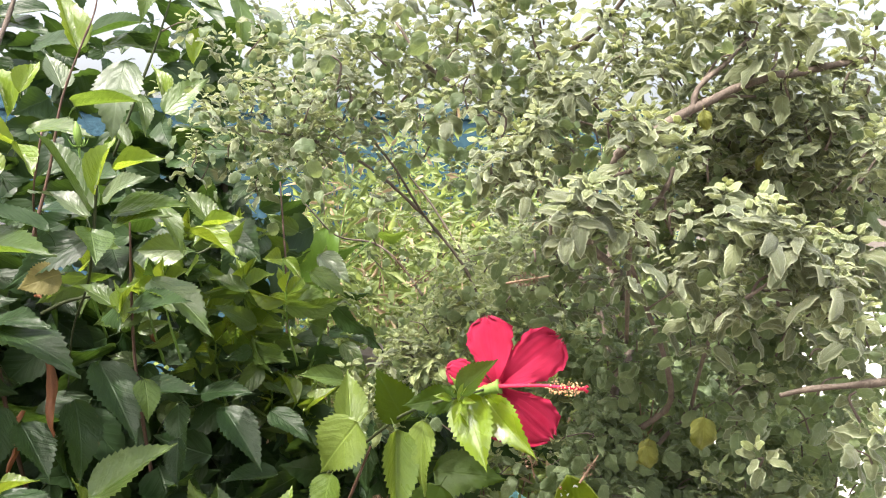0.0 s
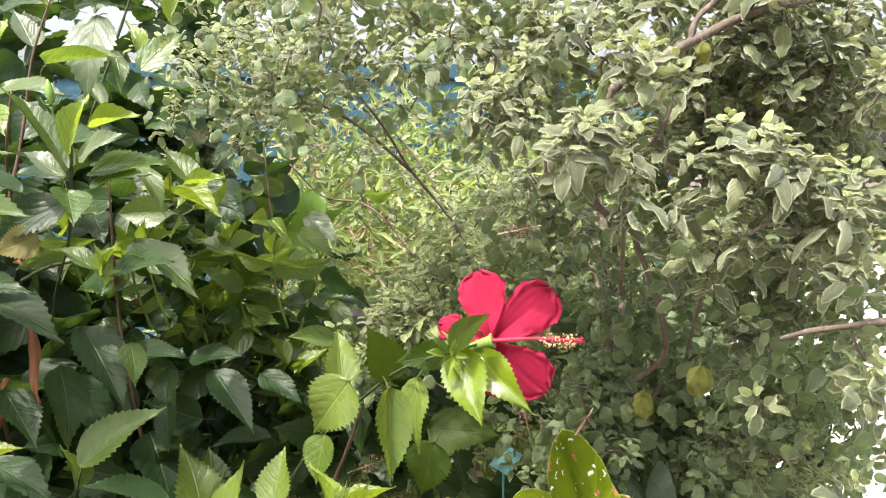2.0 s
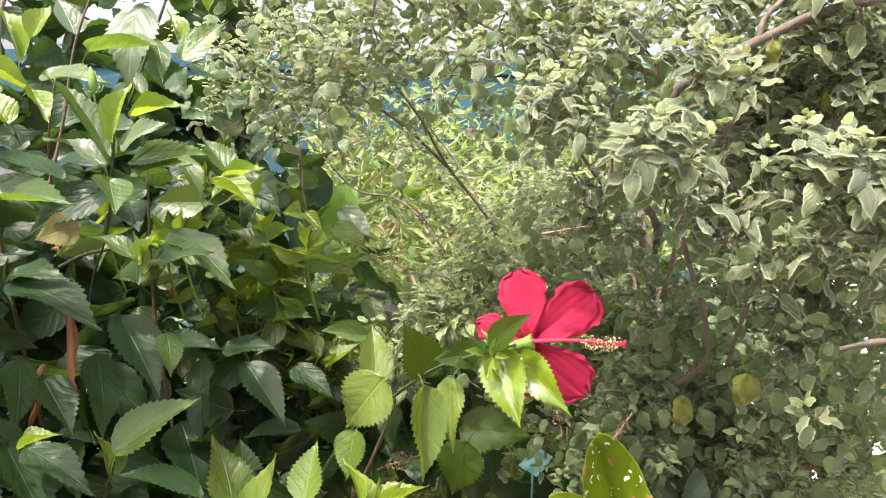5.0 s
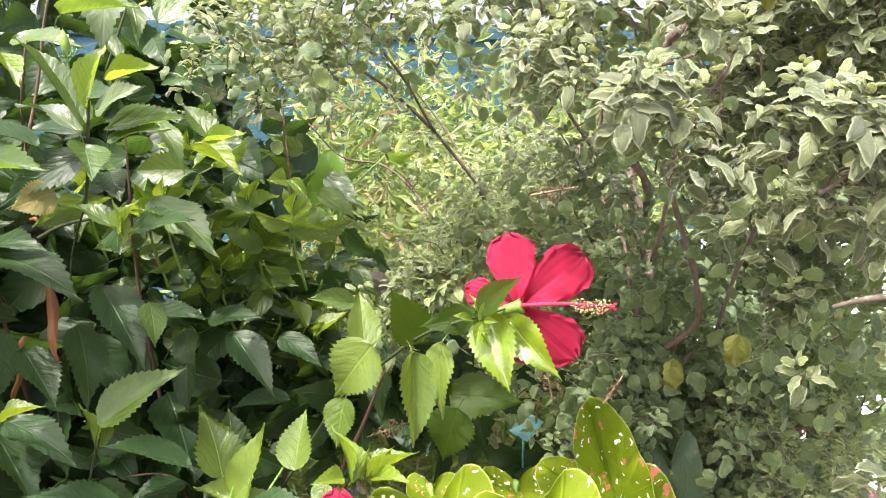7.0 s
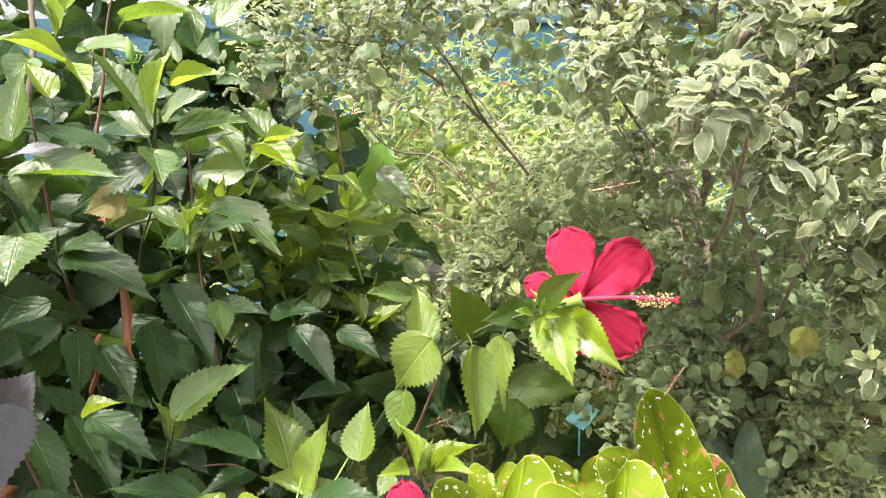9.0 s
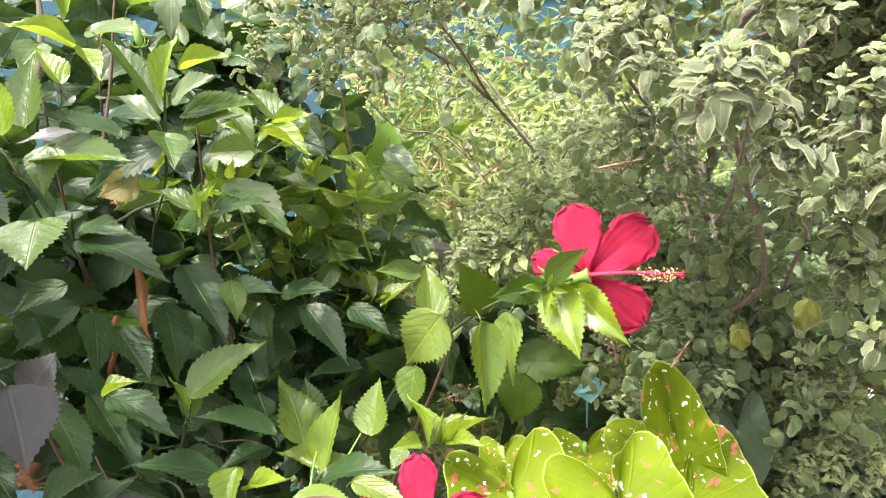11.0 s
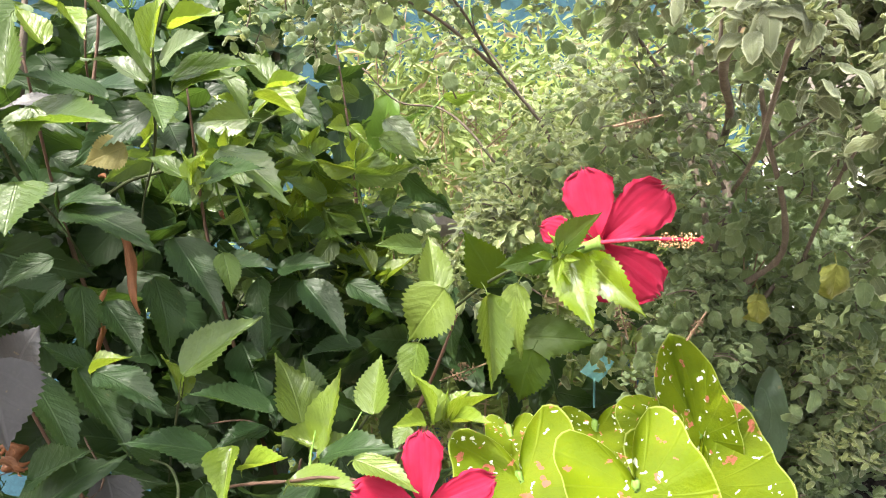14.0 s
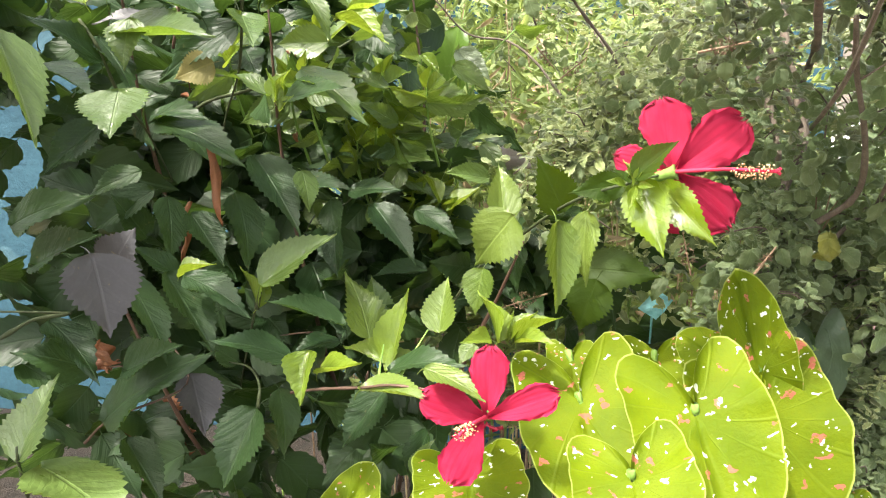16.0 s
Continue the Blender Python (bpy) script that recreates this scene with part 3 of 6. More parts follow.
branch(hibiscus, [(-0.485, 1.100, 1.031), (-0.438, 1.100, 1.153), (-0.413, 1.100, 1.221), (-0.386, 1.100, 1.306)], 0.0022, 0.0012, STEM)
branch(hibiscus, [(-0.639, 1.000, 0.928), (-0.623, 1.000, 1.001), (-0.622, 1.020, 1.074), (-0.636, 1.050, 1.151), (-0.634, 1.100, 1.254), (-0.624, 1.100, 1.322)], 0.0048, 0.0030, BARK)
branch(hibiscus, [(-0.337, 1.200, 0.876), (-0.345, 1.200, 0.952), (-0.355, 1.200, 1.018), (-0.366, 1.200, 1.075)], 0.0085, 0.0065, BARK)
branch(hibiscus, [(-0.449, 0.660, 0.933), (-0.434, 0.660, 0.908), (-0.432, 0.680, 0.866), (-0.443, 0.740, 0.822), (-0.466, 0.820, 0.756)], 0.0016, 0.0008, STEM)
branch(hibiscus, [(-0.329, 0.740, 0.982), (-0.337, 0.750, 0.934), (-0.358, 0.780, 0.881), (-0.407, 0.840, 0.817), (-0.435, 0.880, 0.739)], 0.0016, 0.0008, STEM)
branch(hibiscus, [(-0.407, 0.780, 1.037), (-0.416, 0.780, 0.976), (-0.437, 0.820, 0.922), (-0.454, 0.860, 0.854)], 0.0014, 0.0008, RED_STEM)
branch(hibiscus, [(-0.467, 0.880, 0.828), (-0.437, 0.880, 0.844), (-0.410, 0.900, 0.851), (-0.373, 0.920, 0.865), (-0.308, 0.950, 0.898), (-0.283, 0.970, 0.914)], 0.0024, 0.0014, STEM)
branch(hibiscus, [(-0.255, 1.200, 0.961), (-0.264, 1.200, 0.891), (-0.265, 1.200, 0.819), (-0.275, 1.150, 0.755), (-0.295, 1.100, 0.678), (-0.305, 1.050, 0.606)], 0.0016, 0.0008, STEM)
branch(hibiscus, [(-0.163, 1.200, 0.821), (-0.192, 1.200, 0.790), (-0.211, 1.150, 0.749), (-0.225, 1.100, 0.694), (-0.238, 1.050, 0.606)], 0.0016, 0.0008, STEM)
branch(hibiscus, [(-0.276, 1.020, 0.760), (-0.285, 1.000, 0.705), (-0.305, 0.980, 0.679), (-0.316, 0.950, 0.625)], 0.0016, 0.0008, STEM)
branch(hibiscus, [(-0.231, 0.950, 0.755), (-0.270, 0.950, 0.730), (-0.302, 0.950, 0.703), (-0.341, 0.950, 0.688), (-0.359, 0.920, 0.637)], 0.0016, 0.0008, STEM)
branch(hibiscus, [(-0.183, 0.860, 0.543), (-0.116, 0.860, 0.651), (-0.065, 0.820, 0.705), (-0.022, 0.750, 0.756), (0.014, 0.700, 0.785), (0.043, 0.690, 0.796), (0.070, 0.700, 0.803)], 0.0018, 0.0012, STEM)
branch(hibiscus, [(-0.315, 0.700, 0.555), (-0.255, 0.670, 0.582), (-0.203, 0.650, 0.598), (-0.168, 0.640, 0.608), (-0.114, 0.630, 0.607), (-0.080, 0.610, 0.601)], 0.0016, 0.001, RED_STEM)
branch(hibiscus, [(-0.189, 0.660, 0.592), (-0.192, 0.680, 0.606), (-0.197, 0.720, 0.612)], 0.0014, 0.0008, PETIOLE)
branch(hibiscus, [(-0.181, 0.700, 0.578), (-0.166, 0.730, 0.603), (-0.156, 0.750, 0.618)], 0.0013, 0.0008, PETIOLE)
branch(hibiscus, [(-0.255, 0.750, 0.598), (-0.285, 0.760, 0.603), (-0.341, 0.800, 0.579)], 0.0014, 0.0008, RED_STEM)
branch(hibiscus, [(-0.282, 0.590, 0.603), (-0.283, 0.600, 0.621), (-0.310, 0.640, 0.617), (-0.362, 0.700, 0.591)], 0.0015, 0.0008, STEM)
branch(hibiscus, [(-0.488, 0.550, 0.674), (-0.461, 0.560, 0.689), (-0.444, 0.580, 0.688), (-0.562, 0.600, 0.675)], 0.0019, 0.001, STEM)
branch(hibiscus, [(-0.463, 0.600, 0.546), (-0.416, 0.580, 0.588), (-0.369, 0.630, 0.600), (-0.423, 0.700, 0.613)], 0.0014, 0.0008, RED_STEM)
branch(hibiscus, [(-0.336, 0.730, 0.639), (-0.334, 0.740, 0.666), (-0.374, 0.780, 0.568), (-0.423, 0.850, 0.468)], 0.0019, 0.001, STEM)
branch(hibiscus, [(-0.470, 0.750, 0.552), (-0.547, 0.780, 0.534), (-0.609, 0.800, 0.508)], 0.0014, 0.0008, RED_STEM)
branch(hibiscus, [(-0.481, 0.540, 0.527), (-0.466, 0.520, 0.575), (-0.465, 0.520, 0.591)], 0.0019, 0.001, STEM)
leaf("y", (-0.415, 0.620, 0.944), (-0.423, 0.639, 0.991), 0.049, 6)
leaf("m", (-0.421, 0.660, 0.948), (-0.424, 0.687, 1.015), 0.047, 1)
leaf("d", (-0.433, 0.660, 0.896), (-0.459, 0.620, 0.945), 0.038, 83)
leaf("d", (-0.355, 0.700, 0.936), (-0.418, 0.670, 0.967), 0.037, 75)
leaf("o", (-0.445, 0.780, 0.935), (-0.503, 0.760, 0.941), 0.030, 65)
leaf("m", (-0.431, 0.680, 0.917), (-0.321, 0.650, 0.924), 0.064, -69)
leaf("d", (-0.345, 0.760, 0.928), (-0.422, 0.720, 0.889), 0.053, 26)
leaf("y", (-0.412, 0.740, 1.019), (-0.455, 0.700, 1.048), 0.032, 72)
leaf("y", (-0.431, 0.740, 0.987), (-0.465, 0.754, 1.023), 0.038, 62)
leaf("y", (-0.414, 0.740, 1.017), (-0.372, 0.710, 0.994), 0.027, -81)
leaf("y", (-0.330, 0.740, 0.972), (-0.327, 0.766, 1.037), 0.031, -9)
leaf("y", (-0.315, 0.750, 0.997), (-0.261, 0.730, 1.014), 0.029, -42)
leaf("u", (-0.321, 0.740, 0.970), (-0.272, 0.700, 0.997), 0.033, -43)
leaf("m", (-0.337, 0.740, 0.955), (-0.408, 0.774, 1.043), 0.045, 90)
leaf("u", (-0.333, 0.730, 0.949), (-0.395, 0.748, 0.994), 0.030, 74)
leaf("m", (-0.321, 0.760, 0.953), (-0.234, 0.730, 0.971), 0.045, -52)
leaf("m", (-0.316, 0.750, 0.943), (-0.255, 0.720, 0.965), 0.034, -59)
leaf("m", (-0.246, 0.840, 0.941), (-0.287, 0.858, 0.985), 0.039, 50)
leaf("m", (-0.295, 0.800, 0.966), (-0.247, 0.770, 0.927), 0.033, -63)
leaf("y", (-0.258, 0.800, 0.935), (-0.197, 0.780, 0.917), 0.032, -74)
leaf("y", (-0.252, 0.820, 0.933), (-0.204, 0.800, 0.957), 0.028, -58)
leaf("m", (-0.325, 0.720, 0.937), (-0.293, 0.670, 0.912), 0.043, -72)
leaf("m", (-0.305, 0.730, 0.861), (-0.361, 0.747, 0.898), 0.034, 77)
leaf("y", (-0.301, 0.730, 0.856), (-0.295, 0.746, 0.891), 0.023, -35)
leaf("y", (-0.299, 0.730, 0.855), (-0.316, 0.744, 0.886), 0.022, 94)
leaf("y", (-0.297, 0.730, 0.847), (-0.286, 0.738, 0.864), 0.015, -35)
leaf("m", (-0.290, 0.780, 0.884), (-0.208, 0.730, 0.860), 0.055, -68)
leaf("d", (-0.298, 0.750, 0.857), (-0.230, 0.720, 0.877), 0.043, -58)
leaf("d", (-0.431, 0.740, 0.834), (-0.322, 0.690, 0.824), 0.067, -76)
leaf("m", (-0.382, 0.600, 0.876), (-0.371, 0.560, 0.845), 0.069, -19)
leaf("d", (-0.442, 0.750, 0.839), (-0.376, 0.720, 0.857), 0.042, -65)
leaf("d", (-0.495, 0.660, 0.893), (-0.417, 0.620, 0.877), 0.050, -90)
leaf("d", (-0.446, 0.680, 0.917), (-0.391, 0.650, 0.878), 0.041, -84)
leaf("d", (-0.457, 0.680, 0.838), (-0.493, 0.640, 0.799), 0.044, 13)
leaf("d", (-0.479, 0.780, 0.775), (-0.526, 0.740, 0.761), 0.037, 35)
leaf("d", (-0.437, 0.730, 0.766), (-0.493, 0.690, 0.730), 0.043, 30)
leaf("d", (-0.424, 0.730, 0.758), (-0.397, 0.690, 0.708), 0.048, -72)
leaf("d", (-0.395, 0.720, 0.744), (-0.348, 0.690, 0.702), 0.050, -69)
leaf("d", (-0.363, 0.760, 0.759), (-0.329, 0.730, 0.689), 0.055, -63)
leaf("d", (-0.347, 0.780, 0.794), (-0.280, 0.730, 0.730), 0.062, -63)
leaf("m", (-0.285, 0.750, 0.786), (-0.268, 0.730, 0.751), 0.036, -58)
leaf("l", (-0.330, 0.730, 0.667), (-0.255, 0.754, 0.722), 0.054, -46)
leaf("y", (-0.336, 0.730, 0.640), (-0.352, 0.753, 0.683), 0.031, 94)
# Some mid-green leaves here take the dark kind to stand for shade.
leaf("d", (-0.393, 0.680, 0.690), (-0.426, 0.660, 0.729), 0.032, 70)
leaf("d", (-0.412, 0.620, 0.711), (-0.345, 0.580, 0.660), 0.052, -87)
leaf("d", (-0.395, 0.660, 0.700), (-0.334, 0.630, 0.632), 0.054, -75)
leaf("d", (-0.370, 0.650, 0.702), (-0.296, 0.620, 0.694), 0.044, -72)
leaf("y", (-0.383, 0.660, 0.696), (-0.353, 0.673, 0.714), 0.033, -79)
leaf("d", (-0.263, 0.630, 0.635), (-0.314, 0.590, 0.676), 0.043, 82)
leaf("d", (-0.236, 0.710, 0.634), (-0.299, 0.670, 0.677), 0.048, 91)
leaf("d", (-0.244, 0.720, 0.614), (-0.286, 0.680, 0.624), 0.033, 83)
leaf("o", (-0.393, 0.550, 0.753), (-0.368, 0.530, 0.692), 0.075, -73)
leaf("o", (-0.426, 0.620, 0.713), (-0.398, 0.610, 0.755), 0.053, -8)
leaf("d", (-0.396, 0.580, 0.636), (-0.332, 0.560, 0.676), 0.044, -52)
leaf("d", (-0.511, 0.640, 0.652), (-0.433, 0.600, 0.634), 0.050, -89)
leaf("y", (-0.276, 1.020, 0.762), (-0.277, 1.049, 0.825), 0.049, -18)
leaf("y", (-0.274, 1.020, 0.762), (-0.207, 1.040, 0.800), 0.057, -52)
leaf("y", (-0.278, 1.020, 0.759), (-0.292, 1.044, 0.811), 0.035, 65)
leaf("y", (-0.315, 1.000, 0.775), (-0.250, 0.970, 0.758), 0.041, -72)
leaf("m", (-0.246, 1.050, 0.767), (-0.169, 1.020, 0.755), 0.050, -47)
leaf("d", (-0.252, 1.040, 0.766), (-0.207, 1.020, 0.742), 0.043, -50)
leaf("d", (-0.310, 0.980, 0.805), (-0.297, 0.950, 0.747), 0.071, -52)
leaf("y", (-0.258, 1.200, 0.835), (-0.286, 1.223, 0.888), 0.045, 46)
leaf("y", (-0.255, 1.200, 0.835), (-0.226, 1.221, 0.883), 0.037, -32)
leaf("m", (-0.242, 1.220, 0.810), (-0.159, 1.180, 0.813), 0.052, -54)
leaf("y", (-0.190, 1.250, 0.818), (-0.180, 1.274, 0.872), 0.038, -50)
leaf("m", (-0.235, 0.940, 0.853), (-0.300, 0.956, 0.886), 0.040, 71)
leaf("d", (-0.239, 0.860, 0.726), (-0.177, 0.810, 0.676), 0.054, -57)
leaf("d", (-0.198, 0.920, 0.707), (-0.141, 0.880, 0.692), 0.043, -56)
leaf("d", (-0.179, 0.880, 0.641), (-0.238, 0.840, 0.647), 0.040, 73)
leaf("d", (-0.284, 0.840, 0.735), (-0.271, 0.800, 0.696), 0.040, 6)
leaf("d", (-0.269, 0.800, 0.709), (-0.261, 0.770, 0.665), 0.034, 10)
leaf("m", (-0.344, 0.950, 0.910), (-0.271, 0.920, 0.882), 0.046, -71)
leaf("d", (-0.212, 1.100, 0.763), (-0.125, 1.060, 0.753), 0.054, -67)
leaf("d", (-0.175, 1.200, 0.762), (-0.090, 1.150, 0.768), 0.055, -62)
leaf("m", (-0.188, 1.050, 0.744), (-0.263, 1.020, 0.740), 0.045, 72)
leaf("y", (-0.164, 0.950, 0.698), (-0.118, 0.967, 0.728), 0.041, -72)
leaf("y", (-0.174, 0.950, 0.709), (-0.199, 0.971, 0.750), 0.031, 76)
leaf("m", (-0.148, 0.980, 0.720), (-0.189, 0.950, 0.717), 0.028, 54)
leaf("d", (-0.337, 0.850, 0.746), (-0.253, 0.820, 0.760), 0.051, -73)
leaf("d", (-0.278, 0.900, 0.732), (-0.213, 0.870, 0.753), 0.042, -61)
leaf("h", (-0.081, 0.810, 0.723), (-0.090, 0.839, 0.784), 0.047, 21)
leaf("h", (-0.069, 0.780, 0.740), (-0.118, 0.780, 0.679), 0.074, 18)
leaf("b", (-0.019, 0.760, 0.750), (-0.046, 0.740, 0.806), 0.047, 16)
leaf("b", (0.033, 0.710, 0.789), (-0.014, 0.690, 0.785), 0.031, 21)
leaf("h", (-0.026, 0.740, 0.746), (-0.020, 0.720, 0.655), 0.052, -35)
leaf("h", (0.003, 0.740, 0.756), (-0.007, 0.720, 0.685), 0.046, 36)
leaf("s", (0.042, 0.685, 0.797), (0.061, 0.640, 0.743), 0.044, 4)
leaf("s", (0.061, 0.695, 0.793), (0.100, 0.648, 0.753), 0.036, 4)
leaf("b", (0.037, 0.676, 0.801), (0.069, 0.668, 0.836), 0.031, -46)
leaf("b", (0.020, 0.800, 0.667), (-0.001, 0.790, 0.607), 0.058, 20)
leaf("y", (0.033, 0.680, 0.787), (0.047, 0.660, 0.780), 0.014, -62)
leaf("y", (0.030, 0.680, 0.795), (0.040, 0.688, 0.811), 0.013, -66)
leaf("h", (-0.144, 0.750, 0.615), (-0.140, 0.779, 0.670), 0.052, -25)
leaf("d", (-0.069, 0.880, 0.681), (-0.076, 0.850, 0.632), 0.043, 32)
leaf("h", (-0.105, 0.830, 0.664), (-0.115, 0.810, 0.613), 0.053, 30)
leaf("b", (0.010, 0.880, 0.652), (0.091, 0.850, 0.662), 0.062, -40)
leaf("m", (-0.106, 0.860, 0.724), (-0.061, 0.840, 0.686), 0.038, -49)
leaf("h", (-0.225, 0.770, 0.593), (-0.249, 0.809, 0.667), 0.063, 51)
leaf("m", (-0.223, 0.800, 0.598), (-0.233, 0.829, 0.651), 0.055, 48)
leaf("y", (-0.198, 0.750, 0.577), (-0.180, 0.788, 0.649), 0.054, -35)
leaf("y", (-0.198, 0.750, 0.572), (-0.255, 0.768, 0.591), 0.037, 69)
leaf("y", (-0.201, 0.740, 0.571), (-0.168, 0.758, 0.596), 0.036, -67)
leaf("u", (-0.164, 1.050, 0.897), (-0.115, 1.020, 0.862), 0.036, -30)
leaf("d", (-0.151, 1.060, 0.830), (-0.093, 1.020, 0.779), 0.052, 35)
leaf("d", (-0.136, 1.050, 0.846), (-0.090, 1.030, 0.844), 0.034, 60)
leaf("m", (-0.089, 1.100, 0.924), (-0.044, 1.080, 0.920), 0.036, 55)
leaf("y", (-0.212, 1.020, 0.891), (-0.230, 1.000, 0.895), 0.038, 40)
leaf("y", (-0.207, 1.020, 0.893), (-0.178, 1.000, 0.865), 0.024, -30)
leaf("l", (-0.205, 1.020, 0.836), (-0.135, 0.980, 0.842), 0.046, -58)
leaf("y", (-0.262, 0.980, 0.804), (-0.191, 0.950, 0.814), 0.036, -55)
leaf("y", (-0.262, 0.980, 0.804), (-0.261, 0.960, 0.837), 0.042, 10)
leaf("y", (-0.263, 0.980, 0.801), (-0.267, 0.940, 0.825), 0.030, 40)
leaf("m", (-0.157, 1.060, 0.787), (-0.180, 1.050, 0.801), 0.036, 20)
leaf("d", (-0.097, 1.050, 0.795), (-0.077, 1.020, 0.762), 0.028, 30)
leaf("m", (-0.250, 0.980, 0.768), (-0.181, 0.930, 0.773), 0.060, -50)
leaf("p", (-0.085, 1.080, 0.734), (-0.127, 1.060, 0.753), 0.028, 60)
leaf("p", (-0.097, 1.080, 0.730), (-0.058, 1.060, 0.746), 0.026, -68)
leaf("p", (-0.047, 1.100, 0.738), (-0.063, 1.080, 0.729), 0.017, 45)
leaf("y", (-0.245, 0.630, 0.642), (-0.247, 0.590, 0.612), 0.044, 14)
leaf("y", (-0.240, 0.630, 0.620), (-0.189, 0.610, 0.640), 0.032, -82)
leaf("d", (-0.282, 0.590, 0.604), (-0.304, 0.550, 0.544), 0.060, 22)
leaf("d", (-0.425, 0.580, 0.584), (-0.338, 0.570, 0.672), 0.070, -49)
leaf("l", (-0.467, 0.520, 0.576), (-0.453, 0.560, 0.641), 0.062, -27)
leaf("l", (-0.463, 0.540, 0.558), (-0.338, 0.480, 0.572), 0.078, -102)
leaf("o", (-0.375, 0.650, 0.600), (-0.349, 0.620, 0.552), 0.056, -69)
leaf("d", (-0.298, 0.680, 0.575), (-0.274, 0.650, 0.518), 0.044, -61)
leaf("d", (-0.187, 0.680, 0.583), (-0.230, 0.650, 0.530), 0.053, 39)
leaf("h", (-0.135, 0.610, 0.642), (-0.080, 0.585, 0.639), 0.034, -80)
leaf("h", (-0.204, 0.650, 0.596), (-0.131, 0.620, 0.610), 0.045, -91)
leaf("d", (-0.188, 0.700, 0.593), (-0.118, 0.670, 0.637), 0.049, -82)
leaf("m", (-0.381, 0.470, 0.924), (-0.334, 0.440, 0.860), 0.048, -92)
leaf("d", (-0.472, 0.640, 0.603), (-0.516, 0.600, 0.644), 0.061, 76)
leaf("d", (-0.434, 0.620, 0.540), (-0.376, 0.580, 0.502), 0.045, -85)
leaf("y", (-0.061, 0.700, 0.632), (-0.023, 0.718, 0.662), 0.033, -87)
leaf("y", (-0.065, 0.700, 0.633), (-0.047, 0.719, 0.662), 0.031, -75)
leaf("y", (-0.068, 0.700, 0.631), (-0.062, 0.716, 0.659), 0.023, -67)
leaf("y", (-0.061, 0.700, 0.631), (-0.025, 0.680, 0.646), 0.025, -81)
leaf("y", (-0.078, 0.690, 0.634), (-0.090, 0.716, 0.681), 0.035, 77)
leaf("y", (-0.085, 0.690, 0.637), (-0.109, 0.670, 0.645), 0.026, 63)
leaf("m", (-0.101, 0.700, 0.627), (-0.115, 0.680, 0.617), 0.026, 51)
leaf("d", (-0.501, 0.620, 0.716), (-0.420, 0.600, 0.757), 0.052, -46)
leaf("d", (-0.500, 0.600, 0.759), (-0.426, 0.580, 0.800), 0.049, -37)
leaf("d", (-0.446, 0.720, 0.717), (-0.465, 0.700, 0.769), 0.044, 68)
leaf("d", (-0.349, 0.700, 0.592), (-0.374, 0.680, 0.625), 0.036, 71)
leaf("d", (-0.304, 0.680, 0.604), (-0.286, 0.670, 0.634), 0.027, -24)
leaf("d", (-0.147, 0.700, 0.529), (-0.179, 0.680, 0.459), 0.045, 52)
leaf("m", (-0.157, 0.660, 0.501), (-0.140, 0.682, 0.532), 0.033, -66)
leaf("y", (-0.432, 0.900, 1.144), (-0.477, 0.929, 1.227), 0.050, 55)
leaf("y", (-0.491, 0.880, 1.090), (-0.478, 0.895, 1.133), 0.039, -0)
leaf("y", (-0.506, 0.880, 1.062), (-0.545, 0.909, 1.140), 0.034, 62)
leaf("u", (-0.462, 0.920, 1.102), (-0.491, 0.938, 1.153), 0.040, 58)
leaf("u", (-0.364, 0.880, 1.130), (-0.372, 0.840, 1.039), 0.064, 5)
leaf("m", (-0.405, 0.840, 1.071), (-0.304, 0.800, 1.079), 0.040, -78)
leaf("m", (-0.331, 0.840, 1.086), (-0.303, 0.810, 1.049), 0.027, -66)
leaf("y", (-0.328, 0.900, 1.085), (-0.347, 0.919, 1.139), 0.028, 53)
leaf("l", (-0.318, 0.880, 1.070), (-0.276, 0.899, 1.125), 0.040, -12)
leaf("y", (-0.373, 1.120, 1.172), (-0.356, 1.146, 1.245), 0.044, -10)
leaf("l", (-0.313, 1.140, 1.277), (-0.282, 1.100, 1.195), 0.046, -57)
leaf("d", (-0.284, 1.140, 1.262), (-0.218, 1.100, 1.200), 0.047, -54)
leaf("m", (-0.417, 1.100, 1.297), (-0.444, 1.080, 1.228), 0.044, 5)
leaf("m", (-0.505, 1.100, 1.297), (-0.470, 1.080, 1.250), 0.040, -47)
leaf("d", (-0.545, 1.100, 1.292), (-0.516, 1.080, 1.241), 0.034, -54)
leaf("d", (-0.694, 1.300, 1.293), (-0.805, 1.250, 1.267), 0.059, 42)
leaf("d", (-0.795, 1.300, 1.270), (-0.668, 1.250, 1.262), 0.066, -49)
leaf("y", (-0.837, 1.300, 1.290), (-0.735, 1.270, 1.274), 0.052, -55)
leaf("d", (-0.753, 1.300, 1.250), (-0.798, 1.270, 1.224), 0.032, 8)
leaf("m", (-0.793, 1.200, 1.197), (-0.747, 1.170, 1.155), 0.068, -59)
leaf("d", (-0.694, 1.250, 1.221), (-0.582, 1.200, 1.236), 0.059, -41)
leaf("d", (-0.573, 1.200, 1.227), (-0.455, 1.160, 1.251), 0.061, -50)
leaf("m", (-0.549, 1.200, 1.213), (-0.441, 1.160, 1.224), 0.055, -41)
leaf("d", (-0.396, 1.150, 1.280), (-0.313, 1.100, 1.226), 0.053, -62)
leaf("m", (-0.378, 1.150, 1.285), (-0.332, 1.120, 1.260), 0.029, -27)
leaf("m", (-0.394, 0.950, 1.034), (-0.437, 0.969, 1.086), 0.029, 53)
leaf("d", (-0.335, 1.050, 1.039), (-0.238, 1.000, 1.046), 0.052, -29)
leaf("m", (-0.222, 1.200, 0.935), (-0.240, 1.150, 0.919), 0.033, 22)
leaf("m", (-0.467, 0.860, 1.047), (-0.381, 0.820, 1.053), 0.046, -57)
